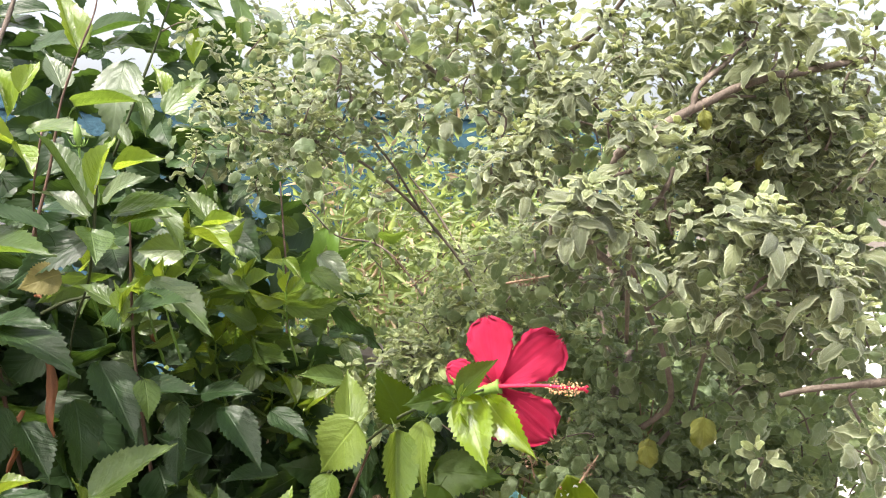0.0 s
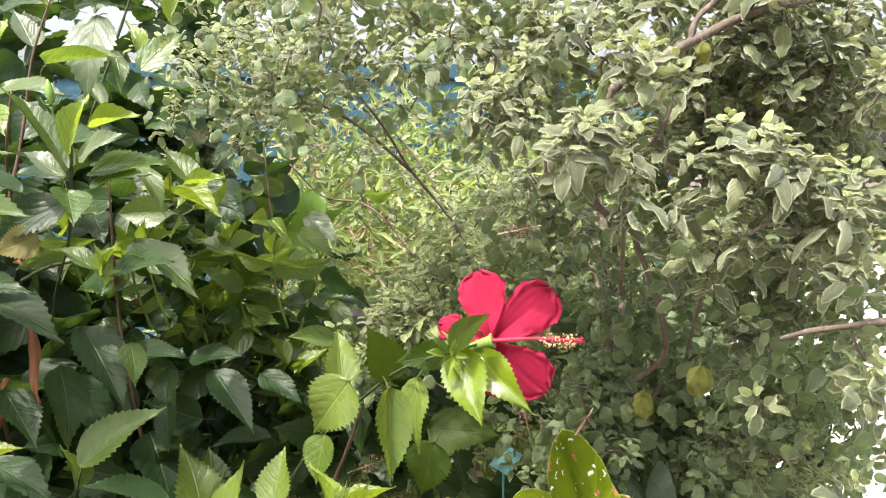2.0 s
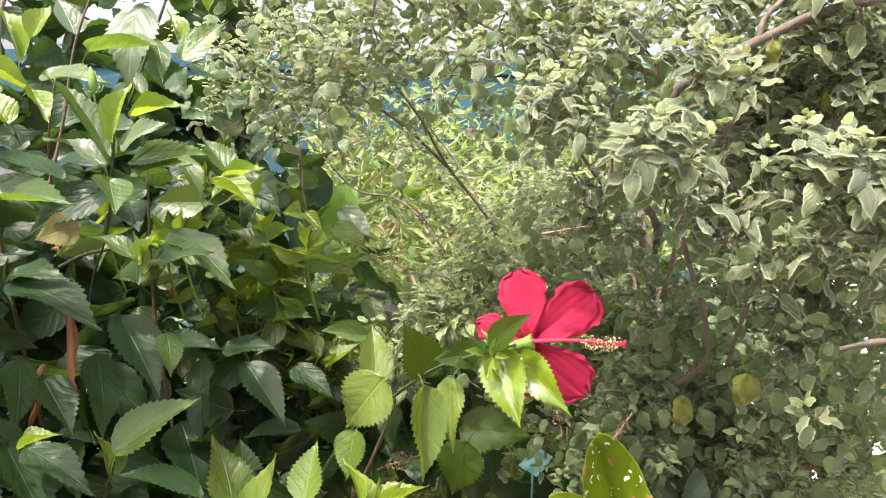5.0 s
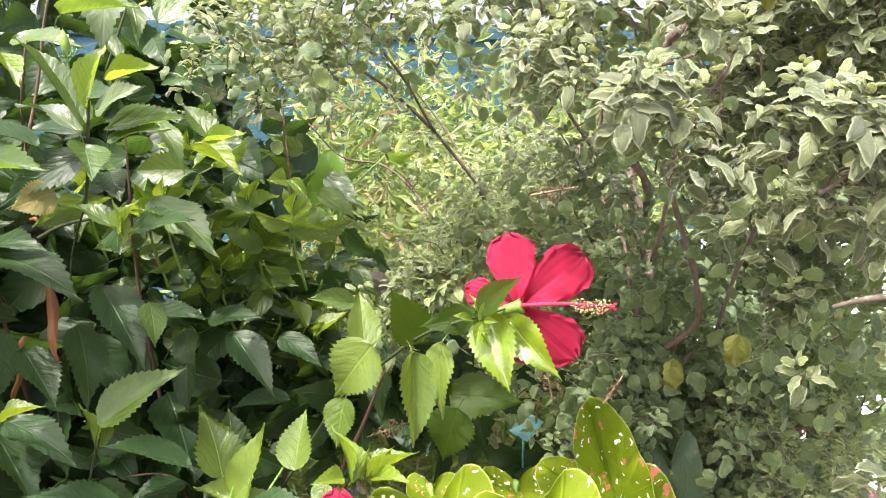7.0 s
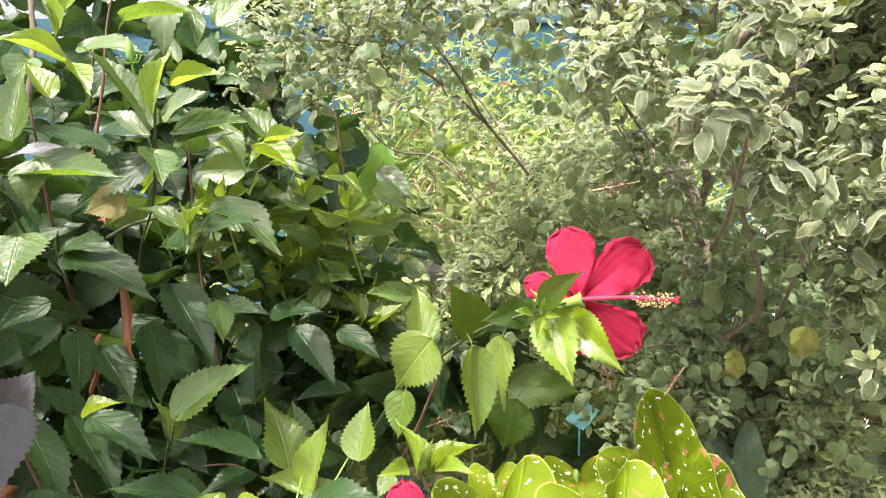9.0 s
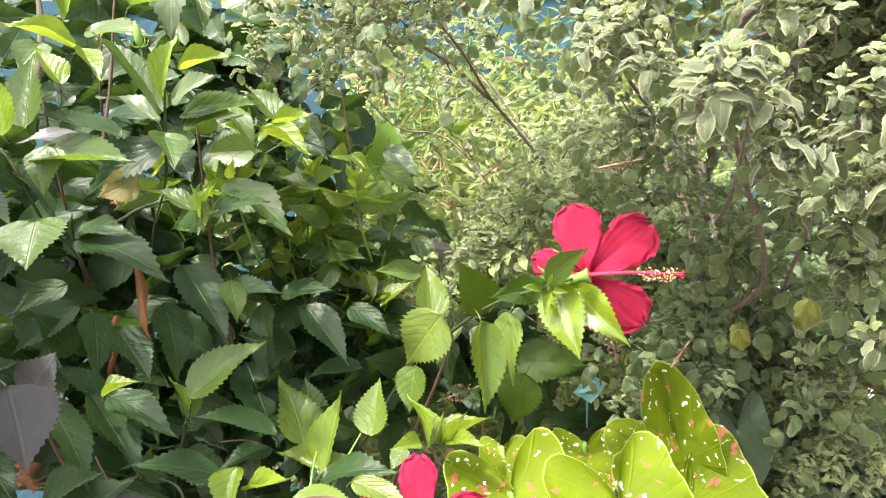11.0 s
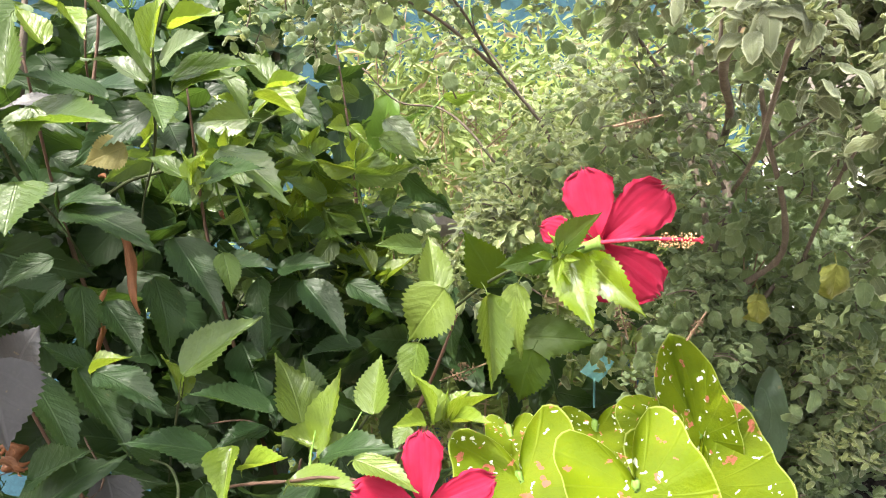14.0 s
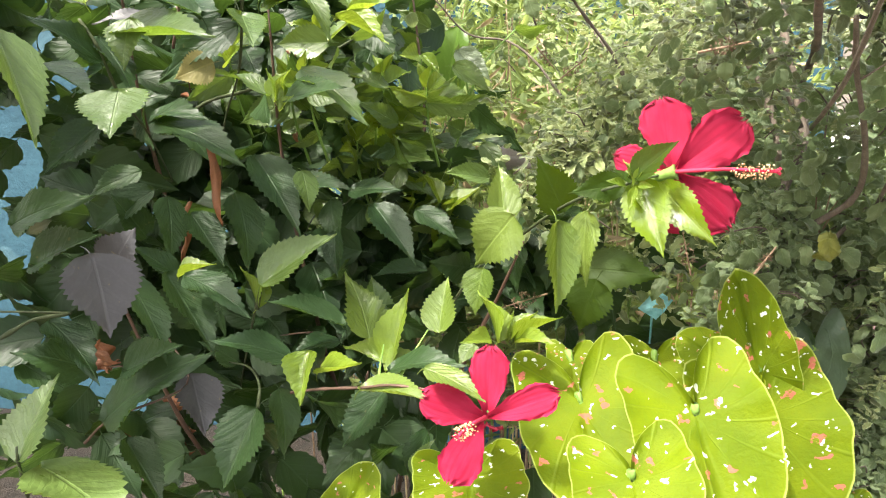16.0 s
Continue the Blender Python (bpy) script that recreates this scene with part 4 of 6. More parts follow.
leaf("m", (-0.487, 0.800, 1.031), (-0.488, 0.760, 1.004), 0.045, -18)
leaf("m", (-0.401, 0.660, 0.933), (-0.399, 0.630, 0.899), 0.043, -7)
leaf("d", (-0.279, 0.950, 0.930), (-0.217, 0.920, 0.911), 0.040, -51)
leaf("m", (-0.248, 0.950, 0.930), (-0.297, 0.960, 0.954), 0.036, 44)
leaf("c", (-0.549, 0.760, 0.575), (-0.534, 0.750, 0.544), 0.032, -73)
leaf("c", (-0.548, 0.740, 0.460), (-0.502, 0.730, 0.449), 0.033, -76)
leaf("c", (-0.519, 0.750, 0.491), (-0.506, 0.740, 0.448), 0.027, -70)
leaf("c", (-0.482, 0.780, 0.499), (-0.450, 0.770, 0.495), 0.023, -71)
leaf("c", (-0.375, 0.735, 0.820), (-0.362, 0.720, 0.732), 0.014, -73)
leaf("c", (-0.408, 0.745, 0.751), (-0.412, 0.730, 0.688), 0.014, 5)
leaf("c", (-0.599, 0.800, 0.528), (-0.539, 0.780, 0.542), 0.014, -59)
leaf("c", (-0.495, 0.820, 0.475), (-0.453, 0.800, 0.492), 0.012, -58)
leaf("c", (-0.494, 0.800, 0.454), (-0.447, 0.780, 0.457), 0.022, -72)
leaf("c", (-0.479, 0.780, 0.431), (-0.442, 0.760, 0.439), 0.016, -76)
leaf("c", (-0.485, 0.660, 0.612), (-0.442, 0.640, 0.612), 0.012, -77)
leaf("c", (-0.367, 0.950, 0.900), (-0.335, 0.930, 0.890), 0.010, -47)
leaf("c", (-0.371, 0.970, 0.818), (-0.356, 0.950, 0.780), 0.014, -57)
leaf("c", (-0.486, 0.900, 0.848), (-0.461, 0.880, 0.848), 0.008, -48)
leaf("g", (-0.365, 0.740, 0.893), (-0.399, 0.720, 0.879), 0.037, 1)

leaf("y", (0.037, 0.675, 0.795), (0.029, 0.685, 0.817), 0.010, 40)
leaf("y", (0.036, 0.672, 0.795), (0.048, 0.680, 0.814), 0.009, -40)
leaf("y", (0.038, 0.668, 0.795), (0.032, 0.655, 0.778), 0.011, 20)
leaf("b", (0.034, 0.675, 0.797), (0.019, 0.680, 0.809), 0.013, 60)
leaf("y", (0.040, 0.668, 0.796), (0.053, 0.660, 0.797), 0.009, -30)
leaf("y", (0.030, 0.675, 0.794), (0.014, 0.672, 0.800), 0.011, 40)

leaf("c", (-0.530, 0.730, 0.491), (-0.508, 0.720, 0.476), 0.012, -60)
leaf("c", (-0.504, 0.740, 0.487), (-0.490, 0.730, 0.468), 0.014, -60)
leaf("c", (-0.543, 0.750, 0.555), (-0.524, 0.740, 0.547), 0.009, -60)
leaf("c", (-0.461, 0.750, 0.514), (-0.431, 0.740, 0.515), 0.012, -60)
leaf("c", (-0.534, 0.720, 0.463), (-0.507, 0.710, 0.464), 0.012, -60)
leaf("c", (-0.553, 0.750, 0.565), (-0.530, 0.740, 0.589), 0.007, -60)

# inner foliage, with some unseen clumps added for shade
rng = random.Random(77)
INNER, MIDDLE, FRESH = [], [], []


def hib_shoot(p):
    """A fan of young narrow leaves round a shoot tip."""
    turn = rng.uniform(0, 6.28)
    for k in range(6):
        an = turn + 2.4 * k
        rise = 1.6 - 0.42 * k + rng.uniform(-0.2, 0.2)
        d = Vector((math.cos(an), math.sin(an), rise)).normalized()
        size = 0.030 + 0.007 * k * rng.uniform(0.8, 1.2)
        b = p + Vector((0, 0, -0.006 * k))
        FRESH.append((k, frame_for(b, b + d * size, size * (0.34 + 0.04 * k), rng.uniform(-40, 40))))
    branch(hibiscus, [p + Vector((0.01, 0.03, -0.11)), p + Vector((0, 0.01, -0.05)), p], 0.0018, 0.0010, PETIOLE)


def hib_clump(centre, radii, n, fresh_lit=False):
    if fresh_lit:
        for i in range(n):
            p = Vector(centre) + Vector((rng.gauss(0, 0.7) * radii[0], rng.gauss(0, 0.6) * radii[1] - 0.05, rng.gauss(0, 0.7) * radii[2]))
            an = rng.uniform(0, 6.28)
            out_ = Vector((math.cos(an), -abs(math.sin(an)) * 0.8 + 0.2, rng.uniform(-0.6, 0.5))).normalized()
            size = rng.uniform(0.038, 0.066)
            MIDDLE.append(frame_for(p, p + out_ * size, size * rng.uniform(0.42, 0.58), rng.uniform(-75, 75)))
        for i in range(n // 5):
            hib_shoot(Vector(centre) + Vector((rng.gauss(0, 0.6) * radii[0], rng.gauss(0, 0.5) * radii[1] - 0.06, rng.gauss(0, 0.6) * radii[2] + 0.01)))
        return
    for i in range(round(n * (0.62 if 0.65 < centre[2] < 0.9 and -0.65 < centre[0] < -0.2 else 1.0))):
        d = Vector((rng.gauss(0, 0.5), rng.gauss(0, 0.5), rng.gauss(0, 0.5)))
        p = Vector(centre) + Vector((d.x * radii[0], d.y * radii[1] + 0.03, d.z * radii[2]))
        an = rng.uniform(0, 6.28)
        out_ = Vector((math.cos(an), -abs(math.sin(an)) * 0.8 + 0.2, rng.uniform(-0.9, 0.4))).normalized()
        size = rng.uniform(0.055, 0.10)
        INNER.append(frame_for(p, p + out_ * size, size * rng.uniform(0.5, 0.68), rng.uniform(-70, 70)))


hib_clump((-0.509, 0.740, 0.475), (0.12, 0.06, 0.07), 18)
hib_clump((-0.374, 0.760, 0.445), (0.12, 0.06, 0.07), 20)
hib_clump((-0.226, 0.720, 0.462), (0.1, 0.05, 0.06), 16)
hib_clump((-0.209, 0.820, 0.446), (0.1, 0.06, 0.06), 14)
hib_clump((-0.595, 0.700, 0.520), (0.07, 0.05, 0.08), 10)
hib_clump((-0.522, 0.950, 0.753), (0.16, 0.1, 0.12), 110)
hib_clump((-0.413, 0.980, 0.712), (0.16, 0.1, 0.13), 120)
hib_clump((-0.591, 0.920, 0.806), (0.12, 0.1, 0.12), 70)
hib_clump((-0.293, 1.050, 0.657), (0.14, 0.09, 0.11), 90)
hib_clump((-0.531, 0.900, 0.598), (0.16, 0.12, 0.12), 90)
hib_clump((-0.357, 0.920, 0.574), (0.16, 0.1, 0.12), 90)
hib_clump((-0.235, 1.000, 0.607), (0.1, 0.08, 0.1), 50)
hib_clump((-0.615, 0.850, 0.604), (0.1, 0.1, 0.14), 20)
hib_clump((-0.491, 0.850, 0.512), (0.16, 0.1, 0.12), 30)
hib_clump((-0.321, 0.850, 0.427), (0.16, 0.08, 0.1), 24)
hib_clump((-0.611, 0.800, 0.399), (0.14, 0.1, 0.1), 14)
hib_clump((-0.457, 1.050, 0.876), (0.16, 0.08, 0.08), 40)
hib_clump((-0.341, 1.150, 0.836), (0.12, 0.08, 0.08), 40)
hib_clump((-0.580, 0.800, 0.736), (0.08, 0.06, 0.1), 24)
hib_clump((-0.092, 0.980, 0.630), (0.12, 0.06, 0.08), 50)
hib_clump((-0.002, 1.000, 0.606), (0.12, 0.06, 0.08), 40)
hib_clump((-0.528, 1.150, 0.922), (0.22, 0.1, 0.1), 90)
hib_clump((-0.393, 1.250, 0.920), (0.16, 0.1, 0.1), 60)
hib_clump((-0.728, 1.250, 1.034), (0.2, 0.1, 0.1), 50)
hib_clump((-0.761, 1.350, 1.229), (0.2, 0.1, 0.12), 40)
hib_clump((-0.419, 1.300, 1.223), (0.16, 0.1, 0.12), 40)
hib_clump((0.133, 1.000, 0.496), (0.05, 0.03, 0.02), 22)
# Seven clumps out of view, added to keep sun off the lower left.
hib_clump((-0.75, 0.85, 0.95), (0.14, 0.16, 0.16), 120)
hib_clump((-0.80, 0.75, 0.65), (0.14, 0.16, 0.16), 50)
hib_clump((-0.90, 0.95, 1.15), (0.16, 0.16, 0.12), 90)
hib_clump((-0.70, 0.58, 1.05), (0.09, 0.10, 0.12), 60)
hib_clump((-0.61, 0.56, 1.06), (0.08, 0.07, 0.06), 90)
hib_clump((-0.56, 0.40, 1.08), (0.08, 0.08, 0.08), 60)
hib_clump((-0.64, 0.44, 0.86), (0.09, 0.08, 0.10), 60)
hib_clump((-0.455, 1.150, 1.046), (0.06, 0.05, 0.05), 24)
hib_clump((-0.505, 1.100, 0.973), (0.07, 0.05, 0.04), 16)
hib_clump((-0.409, 1.200, 1.009), (0.06, 0.05, 0.06), 26)
hib_clump((-0.637, 1.250, 1.044), (0.06, 0.05, 0.05), 10)
hib_clump((-0.398, 1.250, 1.078), (0.05, 0.05, 0.04), 10)
# Two low clumps added to keep the gaps above the soil dark.
hib_clump((-0.45, 0.88, 0.22), (0.26, 0.2, 0.06), 90)
hib_clump((-0.15, 0.80, 0.25), (0.16, 0.14, 0.06), 50)
hib_clump((-0.275, 1.020, 0.795), (0.1, 0.05, 0.07), 26, True)
hib_clump((-0.342, 0.960, 0.888), (0.09, 0.04, 0.05), 16, True)
hib_clump((-0.205, 1.040, 0.709), (0.08, 0.05, 0.05), 20, True)
hib_clump((-0.283, 1.150, 0.903), (0.08, 0.04, 0.05), 14, True)
hib_clump((-0.164, 1.100, 0.711), (0.06, 0.04, 0.05), 10, True)
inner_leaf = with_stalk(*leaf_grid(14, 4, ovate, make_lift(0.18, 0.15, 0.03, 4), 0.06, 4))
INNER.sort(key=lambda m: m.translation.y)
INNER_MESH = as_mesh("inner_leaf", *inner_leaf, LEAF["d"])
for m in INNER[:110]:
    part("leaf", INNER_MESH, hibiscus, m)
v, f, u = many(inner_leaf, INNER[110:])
for k, m in enumerate(MIDDLE):
    part("leaf", LEAF_MESH["mlmd"[k % 4]][k % 3], hibiscus, m)
for k, m in FRESH:
    part("leaf", LEAF_MESH["y"][-1] if k < 4 else LEAF_MESH["m"][k % 4], hibiscus, m, SAY["y"] if k < 4 else "")
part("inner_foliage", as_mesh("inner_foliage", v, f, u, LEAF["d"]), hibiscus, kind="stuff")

# broad-leaved plant behind
broad = thing("broad_leaved_plant", (-0.246, 1.500, 0.688), "single broad light green leaf on a thin stalk", "plant")
broad.location.z = GROUND + 0.04
STANDS[broad] = Matrix.Translation(broad.location)


def broad_leaf(kind, base, tip, width, twist):
    leaf(kind, base, tip, width, twist, broad)
    branch(broad, [(base[0], base[1] + 0.05, GROUND + 0.04), (base[0] + 0.02, base[1] + 0.04, base[2] * 0.6), base], 0.004, 0.002, PETIOLE, "stalk")


broad_leaf("w", (-0.210, 1.270, 0.814), (-0.194, 1.250, 0.929), 0.085, -24)

# ---- flowers ----


def petal_form(seed, wave=0.07, curl=0.16):
    """A spoon-shaped petal of length 1 along y: a narrow claw that opens into a round, frilled blade."""
    rng = random.Random(seed)
    a, b, c = (rng.uniform(0, 6) for _ in range(3))
    rows, cols = 32, 44
    verts, faces, uvs = [], [], []
    for i in range(rows + 1):
        v = 1 - (1 - i / rows) ** 1.5
        if v < 0.70:
            half = 0.5 * (0.13 + 0.87 * math.sin(math.pi / 2 * (v / 0.70)) ** 1.25)
        else:
            half = 0.5 * max(0.10, (1 - ((v - 0.70) / 0.30) ** 2.5)) ** 0.5
        for j in range(cols + 1):
            s = 2 * j / cols - 1
            out = min(1.0, max(0.0, max(abs(s), (v - 0.60) / 0.40) - 0.72) * 3.6) * min(1, v * 2)
            jag = 1 + out * (0.035 * math.sin(19 * v + 5 * s + a) + 0.030 * math.sin(47 * v + 3 * s + b) + 0.022 * math.sin(83 * v + c))
            fray = out * max(0, v - 0.8) * (0.10 * math.sin(13 * s + c) + 0.11 * math.sin(29 * s + a) + 0.07 * math.sin(47 * s + b))
            z = 0.10 * abs(s) * (1 - v) - curl * v ** 3 * 0.35 + 0.6 * wave * v * v * math.sin(3.0 * s + a) + wave * out * (0.40 * math.sin(13 * s + 9 * v + b) + 0.38 * math.sin(31 * v + 9 * s + c)) + 0.003 * v * math.sin(21 * s + a)
            verts.append((s * half * jag, v + fray, z))
            uvs.append((0.5 + 0.5 * s, v))
    for i in range(rows):
        for j in range(cols):
            k = i * (cols + 1) + j
            faces.append((k, k + 1, k + cols + 2, k + cols + 1))
    return verts, faces, uvs


PETALS = [as_mesh("petal", *petal_form(s), PETAL) for s in (1, 2, 3, 4, 5)]


def petal(flower, base, tip, width, twist):
    COUNT[0] += 1
    part("petal", PETALS[COUNT[0] % 5], flower, frame_for(base, tip, width * 0.90, twist))


def ball(verts, faces, c, r, rng):
    k = len(verts)
    for i, j in ((0, 1), (0, -1), (1, 1), (1, -1), (2, 1), (2, -1)):
        d = Vector((0, 0, 0))
        d[i] = j
        verts.append(Vector(c) + d * r * rng.uniform(0.85, 1.15))
    for a in (0, 1):
        for b in (2, 3):
            for e in (4, 5):
                faces.append((k + a, k + b, k + e) if (a + b + e) % 2 == 0 else (k + a, k + e, k + b))


def flower_at(foot, heart, end, label, seed):
    """A flower whose calyx sits at foot; the column runs from heart to end."""
    foot, heart, end = Vector(foot), Vector(heart), Vector(end)
    rng = random.Random(seed)
    axis = (heart - foot)
    v, f = swept([foot - axis * 0.6, foot, foot + axis * 0.5, heart], 0.0035, 0.0065, 8, 0.03, seed)
    flower = part("flower", as_mesh("calyx", v, f, material=PETIOLE), hibiscus, label=label)
    v, f = swept([heart - axis * 0.3, heart, heart.lerp(end, 0.5) + Vector((0, 0, 0.002)), end], 0.0022, 0.0014, 8, 0.03, seed)
    part("staminal_column", as_mesh("staminal_column", v, f, material=COLUMN), flower, label="slender pink staminal column")
    along = (end - heart).normalized()
    side = along.cross(Vector((0, 0.2, 1))).normalized()
    up = side.cross(along)
    v, f, hv, hf = [], [], [], []
    for i in range(110):
        t = rng.triangular(0.52, 0.98, 0.86)
        an = rng.uniform(0, 6.28)
        d = side * math.cos(an) + up * math.sin(an) + along * 0.35
        root = heart.lerp(end, t)
        tip = root + d * rng.uniform(0.003, 0.0068)
        ball(v, f, tip, rng.uniform(0.0006, 0.0011), rng)
        k = len(hv)
        hv += [root + side * 0.0003, root - side * 0.0003, tip]
        hf.append((k, k + 1, k + 2))
    part("anthers", as_mesh("anthers", v, f, material=POLLEN), flower, label="pale yellow pollen-dusted anthers", kind="stuff")
    part("filaments", as_mesh("filaments", hv, hf, material=COLUMN), flower, kind="stuff")
    for i in range(5):
        an = 6.28 * i / 5
        d = (side * math.cos(an) + up * math.sin(an)) * 0.7 + along
        v, f = [], []
        ball(v, f, end + d * 0.004, 0.0010, rng)
        w, g = swept([end - along * 0.002, end + d * 0.0025, end + d * 0.005], 0.0005, 0.0004, 5, 0, i, 3)
        f = [tuple(q) for q in f] + [tuple(q + len(v) for q in h) for h in g]
        part("stigma", as_mesh("stigma", v + w, f, material=COLUMN), flower)
    return flower


flower = flower_at((0.058, 0.700, 0.797), (0.074, 0.694, 0.804), (0.145, 0.658, 0.813), "large open crimson hibiscus flower with five frilled petals", 1)
petal(flower, (0.073, 0.702, 0.803), (0.061, 0.722, 0.865), 0.050, -4)
petal(flower, (0.074, 0.702, 0.803), (0.131, 0.708, 0.848), 0.053, -12)
petal(flower, (0.071, 0.702, 0.802), (0.023, 0.725, 0.813), 0.031, 11)
petal(flower, (0.075, 0.700, 0.801), (0.125, 0.696, 0.756), 0.052, -7)
petal(flower, (0.071, 0.706, 0.800), (0.096, 0.735, 0.740), 0.052, 3)
flower = flower_at((-0.080, 0.625, 0.603), (-0.080, 0.612, 0.599), (-0.098, 0.550, 0.615), "open red hibiscus flower beside the spotted leaves", 2)
petal(flower, (-0.080, 0.610, 0.599), (-0.080, 0.630, 0.657), 0.038, 4)
petal(flower, (-0.078, 0.610, 0.600), (-0.021, 0.600, 0.631), 0.032, -26)
petal(flower, (-0.082, 0.610, 0.598), (-0.135, 0.600, 0.620), 0.039, 30)
petal(flower, (-0.085, 0.610, 0.595), (-0.109, 0.580, 0.550), 0.042, 9)
petal(flower, (-0.081, 0.614, 0.594), (-0.083, 0.660, 0.556), 0.032, -10)


def flower_bud(foot, tip, r):
    """A closed bud: a ribbed pointed ovoid over a ring of thin bracts."""
    foot, tip = Vector(foot), Vector(tip)
    axis = tip - foot
    side = axis.cross(Vector((0, 1, 0.1))).normalized()
    up = side.cross(axis).normalized()
    v, f = [], []
    for i in range(13):
        t = i / 12
        w = r * max(0.04, math.sin(math.pi * (0.08 + 0.92 * t)) ** 0.8)
        for k in range(15):
            an = 2 * math.pi * k / 15
            v.append(foot + axis * t + (side * math.cos(an) + up * math.sin(an)) * w * (1 + 0.08 * (k % 3 == 0)))
    for i in range(12):
        for k in range(15):
            f.append((i * 15 + k, i * 15 + (k + 1) % 15, (i + 1) * 15 + (k + 1) % 15, (i + 1) * 15 + k))
    bud = part("bud", as_mesh("bud", v, f, material=PETIOLE), hibiscus, label="closed green flower bud")
    for k in range(7):
        an = 2 * math.pi * k / 7
        d = side * math.cos(an) + up * math.sin(an)
        w, g = swept([foot, foot + d * r * 1.5 + axis * 0.05, foot + d * r * 2.4 + axis * 0.30], 0.0009, 0.0004, 5, 0.05, k, 3)
        part("bract", as_mesh("bract", w, g, material=PETIOLE), bud)


for way in (((-0.20, 1.06, 0.62), (-0.175, 1.06, 0.74), (-0.150, 1.06, 0.83), (-0.164, 1.05, 0.897)),
            ((-0.150, 1.06, 0.83), (-0.13, 1.07, 0.88), (-0.089, 1.10, 0.924)),
            ((-0.22, 1.06, 0.66), (-0.215, 1.04, 0.78), (-0.207, 1.02, 0.836), (-0.210, 1.02, 0.892)),
            ((-0.27, 1.02, 0.68), (-0.266, 0.99, 0.75), (-0.262, 0.98, 0.804))):
    branch(hibiscus, way, 0.0022, 0.0011, PETIOLE)
flower_bud((-0.373, 0.790, 1.023), (-0.376, 0.790, 1.050), 0.0042)
branch(hibiscus, [(-0.354, 0.780, 0.965), (-0.370, 0.790, 1.002), (-0.373, 0.790, 1.023)], 0.0014, 0.0011, PETIOLE)

# ---- small-leaved shrub in the pink pot ----
basil = thing("basil_shrub", (0.25, 0.95, 0.44), "woody grey-green shrub with small rounded fuzzy leaves", "shrub")
branch(basil, [(0.25, 0.95, 0.42), (0.235, 0.92, 0.5), (0.20, 0.89, 0.6), (0.220, 0.870, 0.620)], 0.014, 0.0095, BARK, "trunk")
branch(basil, [(0.220, 0.870, 0.613), (0.216, 0.860, 0.710), (0.219, 0.870, 0.759), (0.242, 0.900, 0.804), (0.236, 0.920, 0.853), (0.219, 0.930, 0.904), (0.215, 0.950, 0.980)], 0.0068, 0.0045, BARK)
branch(basil, [(0.217, 0.860, 0.704), (0.220, 0.890, 0.741), (0.220, 0.920, 0.801), (0.206, 0.950, 0.857), (0.174, 0.970, 0.904), (0.135, 1.000, 0.952)], 0.0045, 0.003, BARK)
branch(basil, [(0.214, 0.860, 0.684), (0.235, 0.820, 0.728), (0.257, 0.780, 0.769), (0.235, 0.720, 0.825), (0.196, 0.660, 0.892), (0.168, 0.600, 0.931)], 0.0035, 0.002, BARK)
branch(basil, [(0.322, 0.920, 0.236), (0.402, 0.750, 0.469), (0.386, 0.500, 0.849), (0.315, 0.460, 0.875), (0.290, 0.470, 0.869), (0.260, 0.490, 0.859), (0.247, 0.500, 0.852)], 0.0034, 0.0016, BARK)
branch(basil, [(0.236, 0.920, 0.859), (0.190, 0.740, 0.910), (0.130, 0.560, 0.945), (0.114, 0.470, 0.981), (0.120, 0.465, 0.993), (0.129, 0.460, 1.007), (0.141, 0.460, 1.015), (0.158, 0.465, 1.025), (0.172, 0.470, 1.033), (0.184, 0.470, 1.039), (0.197, 0.475, 1.046), (0.216, 0.480, 1.053), (0.223, 0.480, 1.056), (0.241, 0.485, 1.059), (0.259, 0.490, 1.064), (0.290, 0.500, 1.071)], 0.0034, 0.0022, BARK)
branch(basil, [(0.172, 0.470, 1.034), (0.175, 0.472, 1.045), (0.185, 0.480, 1.055), (0.197, 0.490, 1.064), (0.206, 0.500, 1.073), (0.219, 0.510, 1.085)], 0.0019, 0.0012, BARK)
branch(basil, [(0.222, 0.480, 1.056), (0.226, 0.485, 1.065), (0.229, 0.490, 1.074)], 0.0014, 0.0009, BARK)
branch(basil, [(0.199, 0.475, 1.047), (0.208, 0.480, 1.052), (0.217, 0.490, 1.061)], 0.0012, 0.0008, BARK)
branch(basil, [(0.184, 0.470, 1.039), (0.196, 0.475, 1.042), (0.213, 0.480, 1.043)], 0.0012, 0.0008, BARK)
branch(basil, [(0.290, 0.820, 0.740), (0.262, 0.680, 0.860), (0.262, 0.560, 0.983), (0.263, 0.560, 1.004), (0.262, 0.550, 1.021), (0.275, 0.550, 1.029), (0.292, 0.550, 1.035), (0.322, 0.560, 1.043)], 0.002, 0.0013, BARK)
branch(basil, [(0.262, 0.550, 1.021), (0.253, 0.545, 1.032), (0.247, 0.540, 1.040)], 0.0016, 0.001, BARK)
branch(basil, [(0.261, 0.560, 0.999), (0.273, 0.560, 1.008), (0.297, 0.570, 1.016)], 0.0013, 0.0008, BARK)
branch(basil, [(0.119, 0.465, 0.991), (0.131, 0.460, 0.993), (0.145, 0.455, 0.999)], 0.0014, 0.0009, BARK)
branch(basil, [(0.215, 0.800, 0.830), (0.168, 0.600, 0.890), (0.139, 0.470, 0.963), (0.149, 0.460, 0.975), (0.155, 0.455, 0.987), (0.158, 0.455, 0.997)], 0.0018, 0.0012, BARK)
